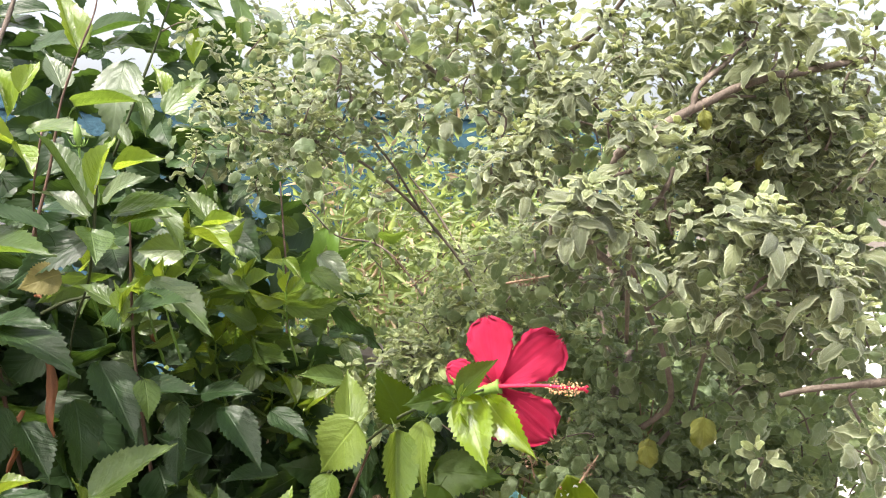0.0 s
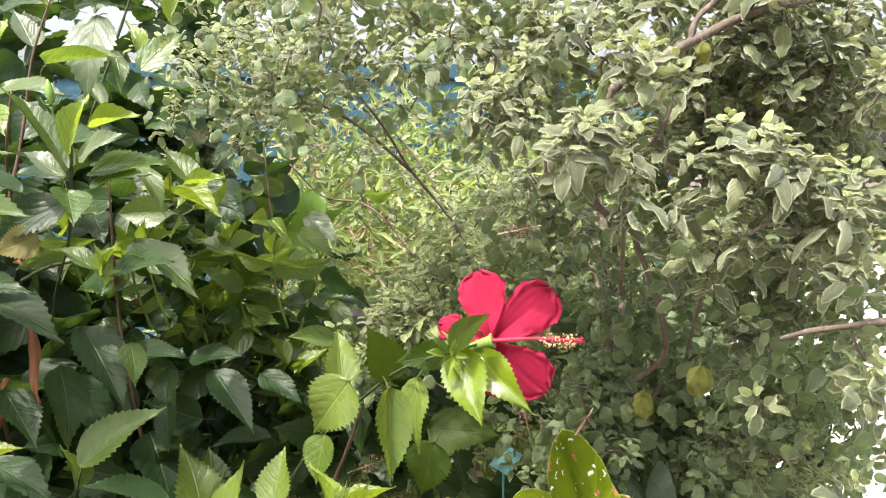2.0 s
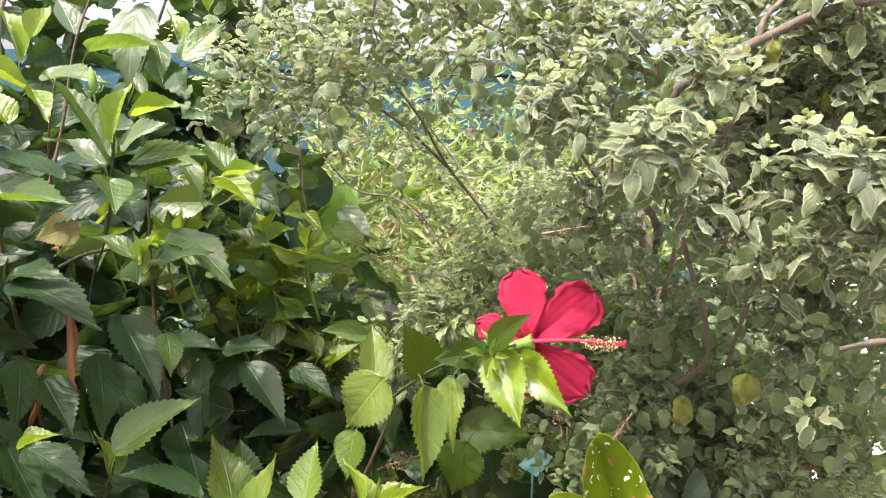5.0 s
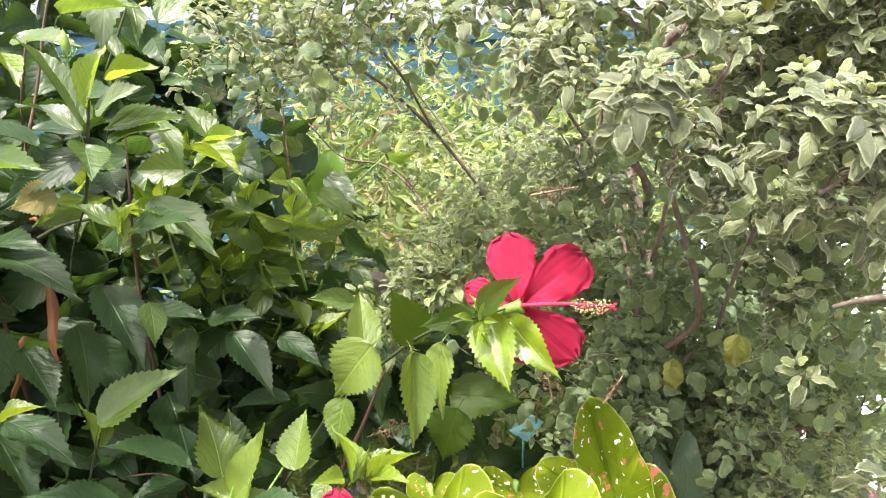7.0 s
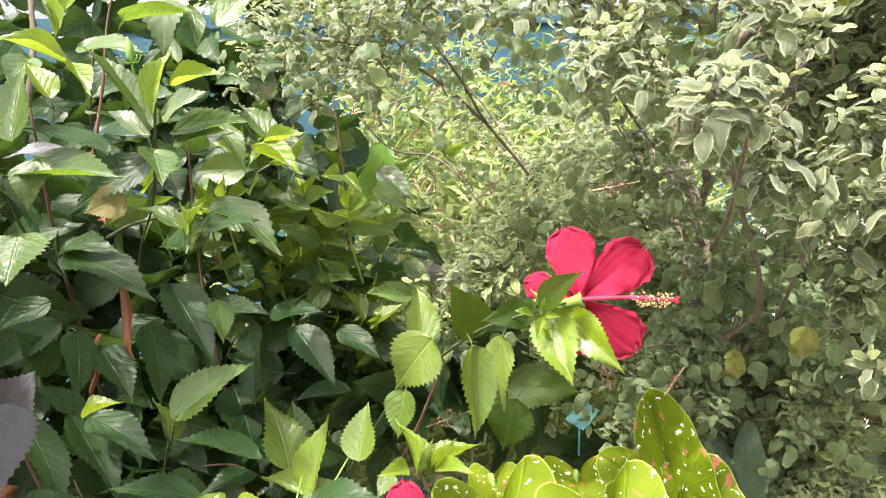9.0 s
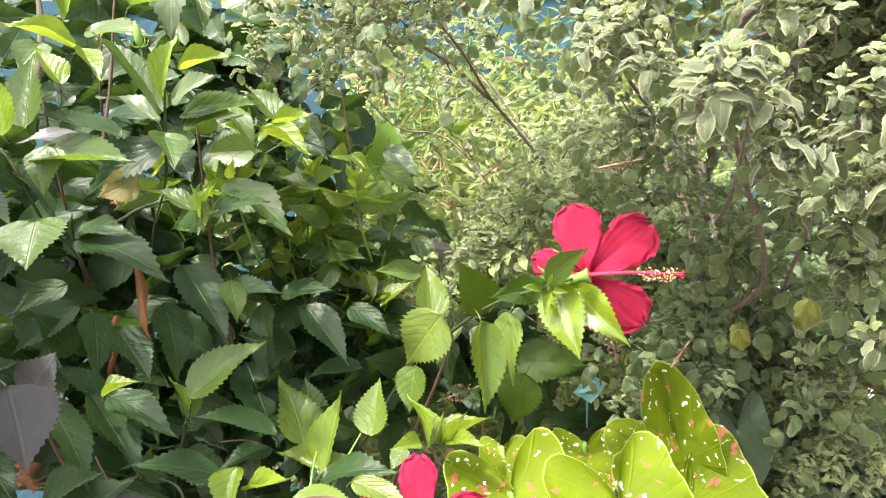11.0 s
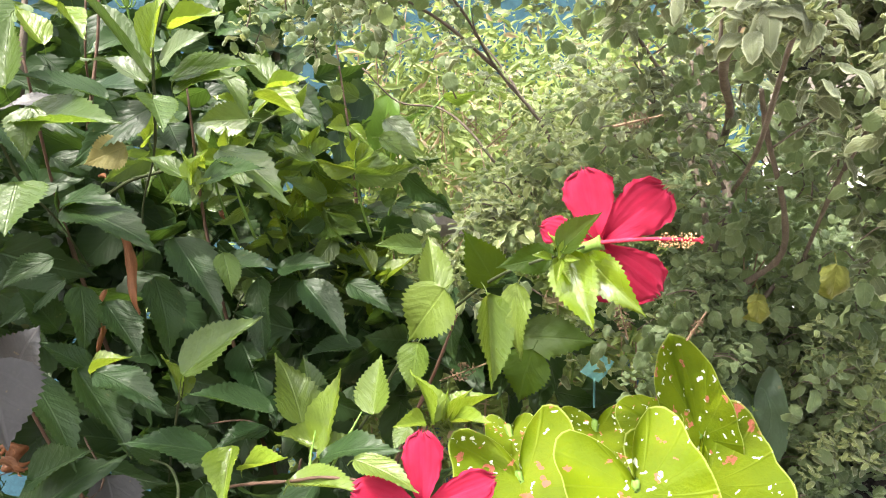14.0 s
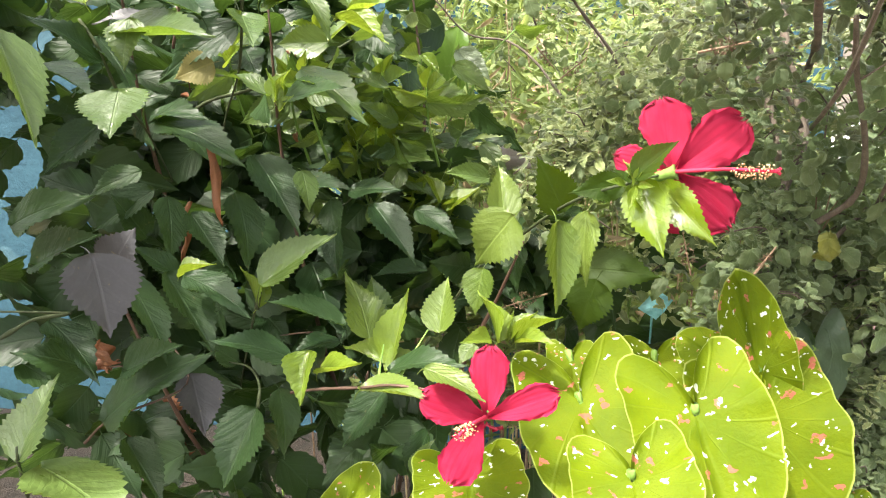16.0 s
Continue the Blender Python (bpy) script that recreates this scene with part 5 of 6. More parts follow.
branch(basil, [(0.221, 0.850, 0.825), (0.184, 0.880, 0.912), (0.125, 0.850, 0.989), (0.095, 0.750, 1.042), (0.105, 0.700, 1.099)], 0.0028, 0.0015, BARK)
branch(basil, [(0.214, 0.920, 0.788), (0.167, 1.050, 0.841), (0.085, 1.120, 0.852), (0.032, 1.180, 0.907), (-0.017, 1.200, 0.976), (-0.067, 1.200, 1.037), (-0.106, 1.180, 1.102)], 0.0024, 0.0011, BARK)
branch(basil, [(-0.020, 1.150, 0.827), (-0.062, 1.180, 0.877), (-0.106, 1.200, 0.907), (-0.167, 1.200, 0.918), (-0.215, 1.180, 0.968)], 0.0022, 0.0012, BARK)
branch(basil, [(0.071, 1.000, 0.823), (0.039, 1.000, 0.891), (-0.015, 0.980, 0.958), (-0.048, 0.920, 1.014), (-0.085, 0.880, 1.064), (-0.110, 0.860, 1.125)], 0.0022, 0.0012, BARK)
branch(basil, [(-0.015, 0.980, 0.958), (-0.080, 0.950, 1.014), (-0.142, 0.900, 1.044), (-0.212, 0.880, 1.054)], 0.0022, 0.0012, BARK)
branch(basil, [(0.095, 0.750, 1.042), (0.055, 0.750, 1.075), (-0.003, 0.780, 1.112), (-0.040, 0.800, 1.162)], 0.0025, 0.0015, BARK)
branch(basil, [(0.105, 0.700, 1.099), (0.136, 0.620, 1.112), (0.157, 0.580, 1.136)], 0.0025, 0.0015, BARK)
branch(basil, [(0.242, 0.820, 0.692), (0.282, 0.850, 0.722), (0.315, 0.850, 0.754)], 0.003, 0.0018, BARK)
branch(basil, [(0.235, 0.865, 0.696), (0.228, 0.845, 0.726), (0.235, 0.835, 0.751)], 0.0012, 0.0006, SEED, "dry_twig")
branch(basil, [(0.237, 0.880, 0.687), (0.233, 0.860, 0.709), (0.232, 0.850, 0.727)], 0.0012, 0.0006, SEED, "dry_twig")
branch(basil, [(0.241, 0.865, 0.697), (0.253, 0.845, 0.717), (0.257, 0.835, 0.733)], 0.0012, 0.0006, SEED, "dry_twig")
branch(basil, [(0.240, 0.870, 0.691), (0.249, 0.850, 0.710), (0.257, 0.840, 0.724)], 0.0012, 0.0006, SEED, "dry_twig")
branch(basil, [(0.237, 0.869, 0.702), (0.255, 0.849, 0.728), (0.264, 0.839, 0.751)], 0.0012, 0.0006, SEED, "dry_twig")
branch(basil, [(0.238, 0.858, 0.693), (0.243, 0.838, 0.727), (0.239, 0.828, 0.757)], 0.0012, 0.0006, SEED, "dry_twig")
branch(basil, [(0.245, 0.879, 0.697), (0.237, 0.859, 0.719), (0.233, 0.849, 0.737)], 0.0012, 0.0006, SEED, "dry_twig")
branch(basil, [(0.236, 0.854, 0.703), (0.239, 0.834, 0.728), (0.243, 0.824, 0.748)], 0.0012, 0.0006, SEED, "dry_twig")
branch(basil, [(0.242, 0.874, 0.688), (0.256, 0.854, 0.725), (0.258, 0.844, 0.757)], 0.0012, 0.0006, SEED, "dry_twig")
BASIL_FORMS = []
for k, (fold, droop, ripple, cup, roll) in enumerate(((0.30, 0.55, 0.08, 0.02, 0.45), (0.55, 0.35, 0.10, 0.0, 0.60), (0.20, 0.80, 0.09, 0.06, 0.30))):
    BASIL_FORMS.append(with_stalk(*leaf_grid(12, 6, blunt, make_lift(fold, droop, ripple, k, cup, roll), 0.06, k, True), length=0.30, r=0.018))
BASIL_MESH = [as_mesh("basil_leaf", *fm, BASIL) for fm in BASIL_FORMS]
TIP_MESH = [as_mesh("basil_tip", *fm, BASIL_TIP_LIT) for fm in BASIL_FORMS]


def whorl(pos, size, n, rng, slim=1.0):
    """Matrices for the leaves of one shoot tip: small and steep in the middle, large and drooping outside."""
    pos = Vector(pos)
    axis = Vector((rng.gauss(0, 0.35), rng.gauss(-0.25, 0.3), 1)).normalized()
    side = axis.cross(Vector((0, 1, 0.1))).normalized()
    up = axis.cross(side)
    turn = rng.uniform(0, 6.28)
    out_ = []
    for k in range(n):
        f = k / max(1, n - 1)
        an = turn + (k % 2) * math.pi + (k // 2) * math.pi / 2 + rng.uniform(-0.3, 0.3)
        rise = 1.2 - 1.35 * f + rng.uniform(-0.35, 0.35)
        d = (side * math.cos(an) + up * math.sin(an) + axis * rise).normalized()
        s = size * (0.45 + 0.6 * f) * rng.uniform(0.8, 1.2)
        b = pos + axis * size * (0.6 - 1.25 * f) + d * s * 0.3
        n_ = (axis - d * axis.dot(d))
        n_ = n_.normalized() if n_.length > 0.05 else side
        x = d.cross(n_)
        m = Matrix((x, d, n_)).transposed().to_4x4() @ Matrix.Rotation(rng.uniform(-0.5, 0.5), 4, "Y")
        m.translation = b
        out_.append(m @ Matrix.Diagonal((s * slim * rng.uniform(0.50, 0.70), s, s, 1)))
    return out_


rng = random.Random(5)


def rosette(pos, size, n):
    for i, m in enumerate(whorl(pos, size * 0.85, n + 3, rng)):
        part("leaf", (TIP_MESH if i < 4 else BASIL_MESH)[i % 3], basil, m)


rosette((0.083, 0.490, 1.025), 0.014, 9)
rosette((0.123, 0.410, 1.016), 0.015, 8)
rosette((0.094, 0.375, 0.975), 0.017, 12)
rosette((0.085, 0.370, 0.965), 0.016, 8)
rosette((0.144, 0.390, 0.943), 0.014, 9)
rosette((0.116, 0.390, 0.938), 0.013, 8)
rosette((0.182, 0.368, 0.966), 0.016, 12)
rosette((0.194, 0.370, 0.959), 0.016, 8)
rosette((0.178, 0.395, 0.928), 0.015, 10)
rosette((0.212, 0.370, 0.940), 0.016, 10)
rosette((0.062, 0.460, 1.000), 0.016, 9)
rosette((0.090, 0.580, 1.076), 0.014, 8)
rosette((0.126, 0.520, 1.064), 0.015, 9)
rosette((0.162, 0.500, 1.060), 0.016, 9)
rosette((0.217, 0.450, 1.085), 0.017, 10)
rosette((0.233, 0.430, 1.078), 0.017, 9)
rosette((0.168, 0.500, 1.106), 0.016, 9)
rosette((0.132, 0.550, 1.104), 0.015, 9)
rosette((0.207, 0.500, 1.108), 0.016, 9)
rosette((0.182, 0.500, 1.085), 0.015, 8)
rosette((0.073, 0.430, 0.984), 0.014, 8)
rosette((0.054, 0.500, 0.975), 0.013, 7)
rosette((0.165, 0.400, 0.955), 0.014, 8)
rosette((0.132, 0.420, 0.961), 0.013, 7)
rosette((0.219, 0.420, 0.911), 0.014, 8)
rosette((0.264, 0.450, 0.903), 0.016, 8)
rosette((0.259, 0.440, 0.953), 0.016, 8)
rosette((0.103, 0.500, 1.050), 0.015, 8)
rosette((0.177, 0.430, 0.898), 0.013, 7)
rosette((0.156, 0.440, 0.909), 0.013, 7)
CROWN = [[], [], [], [], [], [], []]
HEART = Vector((0.072, 0.700, 0.802))
CROWN_FORMS = []
for k, (fold, droop, ripple, cup, roll) in enumerate(((0.25, 0.25, 0.08, 0.02, 0.25), (0.55, 0.16, 0.10, 0.0, 0.40), (0.20, 0.50, 0.10, 0.06, 0.15))):
    CROWN_FORMS.append(with_stalk(*leaf_grid(10, 4, blunt, make_lift(fold, droop, ripple, k, cup, roll), 0.08, k, True), length=0.30, r=0.018))


def clump(centre, radii, n, size, young=False):
    near = size < 0.02
    if near:
        n, size = round(n * 2.6), size * 0.64
    if not near:
        n, size = round(n * (2.1 if centre[1] < 0.9 else 1.6)), size * (0.66 if centre[1] < 0.9 else 0.78)
    # These sprays take the lighter tip colour in place of sunlight.
    fresh_lit = young or centre[0] < 0.15 and centre[2] < 0.93
    old = 3 if not young and centre[1] > 0.7 and centre[0] > 0.16 and centre[2] < 0.86 else 0
    for i in range(n):
        d = Vector((rng.gauss(0, 0.55), rng.gauss(0, 0.55), rng.gauss(0, 0.55)))
        p = Vector(centre) + Vector((d.x * radii[0], d.y * radii[1], d.z * radii[2]))
        if p.y < 0.74 and (p - HEART).length < 0.19:
            continue
        for k, m in enumerate(whorl(p, size * rng.uniform(0.6, 1.3), rng.randint(6, 10), rng, 0.75 if fresh_lit else 1.0)):
            CROWN[6 if (k < 3 or fresh_lit and k < 7) and not old else old + (i + k) % 3].append(m)
        # older single leaves that hang below the tip
        for k in range((i % 3 == 0) if near else 2 if old else 1):
            q = p + Vector((rng.uniform(-0.03, 0.03), rng.uniform(-0.03, 0.03), -rng.uniform(0.0, 0.05)))
            if near:
                q.y = max(q.y, centre[1] + 0.02)
            s = rng.uniform(0.008, 0.012) if near or centre[1] < 0.62 else rng.uniform(0.014, 0.023) if old else rng.uniform(0.011, 0.019)
            CROWN[3 + (i + k) % 3].append(frame_for(q, q + Vector((rng.uniform(-0.7, 0.7), rng.uniform(-0.5, 0.2), rng.uniform(-1, 0.1))).normalized() * s, s * rng.uniform(0.66, 0.88), rng.uniform(-45, 45)))


clump((0.414, 1.050, 0.846), (0.06, 0.03, 0.06), 18, 0.026)
clump((0.410, 1.050, 0.745), (0.06, 0.03, 0.06), 16, 0.026)
clump((0.474, 1.080, 0.636), (0.07, 0.03, 0.06), 16, 0.024)
clump((0.557, 1.080, 0.670), (0.06, 0.03, 0.06), 16, 0.024)
clump((0.320, 0.820, 0.470), (0.05, 0.03, 0.04), 20, 0.026)
clump((0.346, 0.840, 0.503), (0.04, 0.03, 0.04), 12, 0.026)
clump((0.305, 0.800, 0.446), (0.05, 0.03, 0.03), 14, 0.026)
clump((0.215, 0.490, 1.048), (0.03, 0.015, 0.02), 4, 0.019)
clump((0.246, 0.490, 1.038), (0.03, 0.015, 0.02), 4, 0.019)
clump((0.275, 0.490, 1.012), (0.03, 0.015, 0.02), 5, 0.019)
clump((0.246, 0.510, 1.014), (0.03, 0.015, 0.02), 5, 0.019)
clump((0.273, 0.500, 1.068), (0.03, 0.015, 0.02), 4, 0.019)
clump((-0.018, 0.860, 0.801), (0.05, 0.02, 0.035), 11, 0.026)
clump((0.030, 0.880, 0.854), (0.05, 0.02, 0.035), 10, 0.026)
clump((-0.055, 0.880, 0.748), (0.03, 0.02, 0.03), 6, 0.026)
clump((0.186, 0.800, 0.689), (0.04, 0.02, 0.045), 12, 0.026)
clump((0.210, 0.820, 0.723), (0.04, 0.02, 0.045), 12, 0.026)
clump((0.187, 0.820, 0.634), (0.04, 0.02, 0.04), 10, 0.026)
clump((0.485, 1.020, 0.586), (0.08, 0.03, 0.06), 26, 0.022)
clump((0.560, 1.020, 0.578), (0.07, 0.03, 0.06), 24, 0.022)
clump((0.508, 1.000, 0.648), (0.07, 0.03, 0.05), 20, 0.022)
clump((0.380, 1.050, 0.758), (0.06, 0.03, 0.06), 18, 0.022)
clump((0.098, 0.395, 0.971), (0.022, 0.015, 0.015), 6, 0.018)
clump((0.189, 0.385, 0.963), (0.03, 0.015, 0.015), 7, 0.018)
clump((0.222, 0.390, 0.936), (0.025, 0.015, 0.015), 5, 0.018)
clump((0.071, 0.480, 1.002), (0.03, 0.02, 0.03), 8, 0.019)
clump((0.133, 0.430, 1.016), (0.025, 0.015, 0.02), 5, 0.018)
clump((0.189, 0.420, 0.922), (0.025, 0.015, 0.012), 4, 0.018)
clump((0.232, 0.470, 1.084), (0.05, 0.03, 0.035), 4, 0.019)
clump((0.176, 0.520, 1.092), (0.05, 0.03, 0.035), 5, 0.019)
clump((0.129, 0.540, 1.079), (0.05, 0.03, 0.035), 7, 0.019)
clump((0.279, 0.500, 1.017), (0.03, 0.03, 0.04), 7, 0.019)
clump((0.202, 0.520, 1.045), (0.03, 0.02, 0.03), 4, 0.019)
clump((0.241, 0.520, 1.038), (0.03, 0.02, 0.03), 4, 0.019)
clump((0.047, 0.700, 1.098), (0.09, 0.08, 0.07), 17, 0.024)
clump((-0.036, 0.800, 1.094), (0.1, 0.08, 0.08), 20, 0.023)
clump((-0.129, 0.830, 1.067), (0.09, 0.07, 0.055), 17, 0.022)
clump((-0.215, 0.880, 1.081), (0.07, 0.06, 0.06), 12, 0.022)
clump((-0.108, 0.860, 1.140), (0.11, 0.08, 0.06), 17, 0.022)
clump((0.001, 0.780, 1.169), (0.11, 0.08, 0.06), 17, 0.024)
clump((0.095, 0.660, 1.143), (0.11, 0.08, 0.07), 16, 0.026)
clump((0.172, 0.600, 1.107), (0.1, 0.06, 0.06), 8, 0.027)
clump((0.237, 0.560, 1.121), (0.12, 0.06, 0.06), 7, 0.028)
clump((0.276, 0.520, 1.113), (0.08, 0.06, 0.06), 4, 0.029)
clump((0.266, 0.660, 1.014), (0.1, 0.06, 0.08), 18, 0.024)
clump((0.319, 0.620, 0.976), (0.1, 0.06, 0.09), 18, 0.025)
clump((0.185, 0.700, 1.008), (0.09, 0.07, 0.08), 24, 0.024)
clump((0.103, 0.700, 1.023), (0.08, 0.08, 0.07), 18, 0.025)
clump((0.319, 1.000, 0.885), (0.1, 0.04, 0.07), 18, 0.026)
clump((0.332, 0.720, 0.883), (0.1, 0.06, 0.08), 22, 0.025)
clump((0.394, 0.720, 0.851), (0.09, 0.06, 0.08), 18, 0.025)
clump((0.190, 1.000, 0.834), (0.09, 0.04, 0.08), 20, 0.026)
clump((0.311, 0.950, 0.740), (0.11, 0.05, 0.09), 26, 0.026)
clump((0.357, 0.840, 0.731), (0.12, 0.08, 0.09), 30, 0.025)
clump((0.441, 0.840, 0.721), (0.1, 0.08, 0.09), 24, 0.025)
clump((0.116, 1.060, 0.873), (0.07, 0.06, 0.07), 12, 0.024)
clump((-0.013, 1.000, 0.789), (0.08, 0.07, 0.05), 18, 0.02)
clump((0.295, 0.940, 0.584), (0.09, 0.04, 0.09), 20, 0.024)
clump((0.345, 0.920, 0.595), (0.1, 0.04, 0.09), 24, 0.024)
clump((0.376, 0.950, 0.460), (0.1, 0.08, 0.09), 18, 0.024)
clump((0.118, 0.980, 0.667), (0.09, 0.06, 0.08), 16, 0.024)
clump((0.192, 0.980, 0.757), (0.12, 0.06, 0.09), 24, 0.026)
clump((0.285, 0.900, 0.742), (0.1, 0.06, 0.08), 20, 0.026)
clump((0.101, 1.000, 0.891), (0.09, 0.07, 0.08), 16, 0.025)
clump((0.196, 1.000, 0.936), (0.1, 0.08, 0.09), 20, 0.025)
clump((-0.075, 1.200, 1.054), (0.1, 0.06, 0.05), 5, 0.022)
clump((-0.244, 1.100, 1.054), (0.1, 0.06, 0.03), 5, 0.022)
clump((0.330, 0.550, 0.849), (0.06, 0.05, 0.08), 10, 0.027)
clump((-0.222, 1.000, 1.031), (0.08, 0.06, 0.04), 7, 0.022)
clump((0.302, 0.640, 1.009), (0.08, 0.05, 0.06), 10, 0.024)
clump((0.211, 0.560, 0.984), (0.05, 0.03, 0.04), 6, 0.024)
clump((0.254, 0.560, 1.005), (0.05, 0.03, 0.04), 7, 0.024)
clump((0.288, 0.560, 0.986), (0.05, 0.03, 0.04), 7, 0.024)
clump((0.239, 0.580, 1.046), (0.05, 0.03, 0.04), 6, 0.024)
clump((0.288, 0.560, 1.032), (0.05, 0.03, 0.05), 7, 0.024)
clump((0.323, 0.600, 1.050), (0.06, 0.05, 0.06), 7, 0.024)
clump((0.236, 0.600, 1.004), (0.05, 0.03, 0.035), 7, 0.024)
clump((0.273, 0.620, 1.020), (0.05, 0.03, 0.035), 8, 0.024)
clump((0.310, 0.620, 1.007), (0.05, 0.03, 0.035), 8, 0.024)
clump((0.284, 0.600, 1.053), (0.05, 0.03, 0.035), 6, 0.024)
clump((0.332, 0.620, 0.971), (0.05, 0.03, 0.035), 8, 0.024)
clump((0.268, 0.620, 0.969), (0.05, 0.03, 0.035), 7, 0.024)
clump((0.323, 0.600, 1.041), (0.05, 0.03, 0.035), 6, 0.024)
clump((0.213, 0.600, 1.026), (0.05, 0.03, 0.035), 6, 0.024)
clump((0.118, 0.620, 1.062), (0.05, 0.03, 0.035), 5, 0.024)
clump((0.324, 0.660, 0.940), (0.05, 0.03, 0.035), 8, 0.024)
clump((0.361, 0.660, 0.922), (0.05, 0.03, 0.035), 7, 0.024)
clump((-0.040, 1.200, 0.964), (0.06, 0.05, 0.05), 5, 0.020)
clump((0.053, 1.200, 0.912), (0.06, 0.05, 0.05), 6, 0.020)
clump((0.001, 1.150, 0.858), (0.06, 0.05, 0.05), 6, 0.020)
clump((0.103, 1.200, 0.976), (0.06, 0.05, 0.05), 6, 0.020)
clump((0.139, 1.100, 0.897), (0.06, 0.05, 0.05), 6, 0.020)
clump((0.074, 1.050, 0.841), (0.06, 0.05, 0.05), 6, 0.020)
clump((-0.016, 1.050, 0.798), (0.06, 0.05, 0.05), 6, 0.020)
clump((0.041, 1.000, 0.797), (0.06, 0.05, 0.05), 7, 0.020)
clump((-0.002, 1.000, 0.761), (0.06, 0.05, 0.05), 6, 0.020)
clump((0.153, 1.000, 0.845), (0.06, 0.05, 0.05), 5, 0.020)
clump((-0.069, 1.250, 0.896), (0.06, 0.05, 0.05), 4, 0.020)
clump((0.119, 0.800, 0.947), (0.05, 0.04, 0.045), 6, 0.024)
clump((0.151, 0.820, 0.890), (0.05, 0.04, 0.045), 7, 0.024)
clump((0.209, 0.720, 0.910), (0.05, 0.04, 0.045), 7, 0.024)
clump((0.135, 0.880, 0.861), (0.05, 0.04, 0.045), 6, 0.024)
clump((0.258, 0.780, 0.852), (0.05, 0.04, 0.045), 7, 0.024)
clump((0.242, 0.820, 0.824), (0.05, 0.04, 0.045), 6, 0.024)
clump((0.098, 0.920, 0.851), (0.05, 0.04, 0.045), 6, 0.024)
clump((0.174, 0.750, 0.935), (0.05, 0.04, 0.045), 6, 0.024)
clump((0.247, 0.700, 0.910), (0.05, 0.04, 0.045), 7, 0.024)
clump((0.107, 0.900, 0.916), (0.05, 0.04, 0.045), 5, 0.024)
clump((0.337, 0.950, 0.641), (0.05, 0.04, 0.045), 10, 0.024)
clump((0.361, 0.950, 0.590), (0.05, 0.04, 0.045), 10, 0.024)
clump((0.309, 0.950, 0.583), (0.05, 0.04, 0.045), 8, 0.024)
clump((0.372, 0.950, 0.683), (0.05, 0.04, 0.045), 8, 0.024)
clump((0.405, 0.950, 0.612), (0.05, 0.04, 0.045), 8, 0.024)
clump((0.341, 1.000, 0.669), (0.05, 0.04, 0.045), 8, 0.024)
# Sprays passed True are coloured light where sun should fall.
clump((0.344, 0.800, 0.668), (0.045, 0.03, 0.035), 6, 0.019, True)
clump((0.401, 0.800, 0.675), (0.045, 0.03, 0.035), 7, 0.019, True)
clump((0.431, 0.800, 0.625), (0.045, 0.03, 0.035), 7, 0.019, True)
clump((0.377, 0.800, 0.618), (0.045, 0.03, 0.035), 7, 0.019, True)
clump((0.339, 0.800, 0.565), (0.045, 0.03, 0.035), 5, 0.019, True)
clump((0.432, 0.820, 0.560), (0.045, 0.03, 0.035), 7, 0.019, True)
clump((0.384, 0.820, 0.555), (0.045, 0.03, 0.035), 5, 0.019, True)
clump((0.319, 0.840, 0.632), (0.045, 0.03, 0.035), 4, 0.019, True)
clump((-0.282, 1.000, 1.044), (0.06, 0.05, 0.05), 7, 0.021, True)
clump((-0.244, 1.000, 1.098), (0.06, 0.05, 0.05), 7, 0.021, True)
clump((-0.315, 1.050, 1.103), (0.06, 0.05, 0.05), 5, 0.021, True)
clump((-0.202, 0.950, 1.157), (0.06, 0.05, 0.05), 6, 0.021, True)
clump((-0.139, 0.920, 1.179), (0.06, 0.05, 0.05), 6, 0.021, True)
clump((-0.080, 0.900, 1.135), (0.06, 0.05, 0.05), 6, 0.021, True)
clump((-0.181, 1.000, 1.038), (0.06, 0.05, 0.05), 6, 0.021, True)
clump((-0.106, 0.950, 1.080), (0.06, 0.05, 0.05), 5, 0.021, True)
clump((-0.030, 0.850, 1.159), (0.06, 0.05, 0.05), 6, 0.021, True)
clump((0.426, 0.950, 0.803), (0.04, 0.04, 0.04), 7, 0.022, True)
clump((0.414, 0.950, 0.763), (0.04, 0.04, 0.04), 6, 0.022, True)
clump((0.454, 0.950, 0.794), (0.04, 0.04, 0.04), 6, 0.022, True)
clump((0.497, 0.940, 0.511), (0.08, 0.03, 0.06), 16, 0.024)
clump((0.437, 0.960, 0.477), (0.08, 0.03, 0.05), 12, 0.024)
clump((0.342, 0.880, 0.554), (0.06, 0.05, 0.07), 14, 0.024)
clump((0.382, 0.900, 0.426), (0.06, 0.04, 0.05), 12, 0.022)
for k in range(7):
    v, f, u = many(CROWN_FORMS[k % 3], CROWN[k])
    part("crown_leaves", as_mesh("crown_leaves", v, f, u, BASIL if k < 3 else BASIL_OLD if k < 6 else BASIL_TIP_LIT), basil, kind="stuff")

# twigs that carry the shoot tips
rng = random.Random(21)
tv, tf = [], []
for k, m in enumerate((CROWN[0] + CROWN[1] + CROWN[3] + CROWN[4])[::10]):
    p = m.translation
    short = 0.3 if p.y < 0.62 else 0.5
    q = p + Vector((rng.uniform(-0.06, 0.06), rng.uniform(0.0, 0.05), -rng.uniform(0.015, 0.06))) * short
    v, f = swept([q, q.lerp(p, 0.5) + Vector((rng.uniform(-0.006, 0.006), 0, 0.004)), p], 0.0009, 0.0006, 5, 0.1, k, 3)
    tf += [tuple(i + len(tv) for i in g) for g in f]
    tv += v
part("twig_growth", as_mesh("twig_growth", tv, tf, material=BARK), basil, kind="stuff")
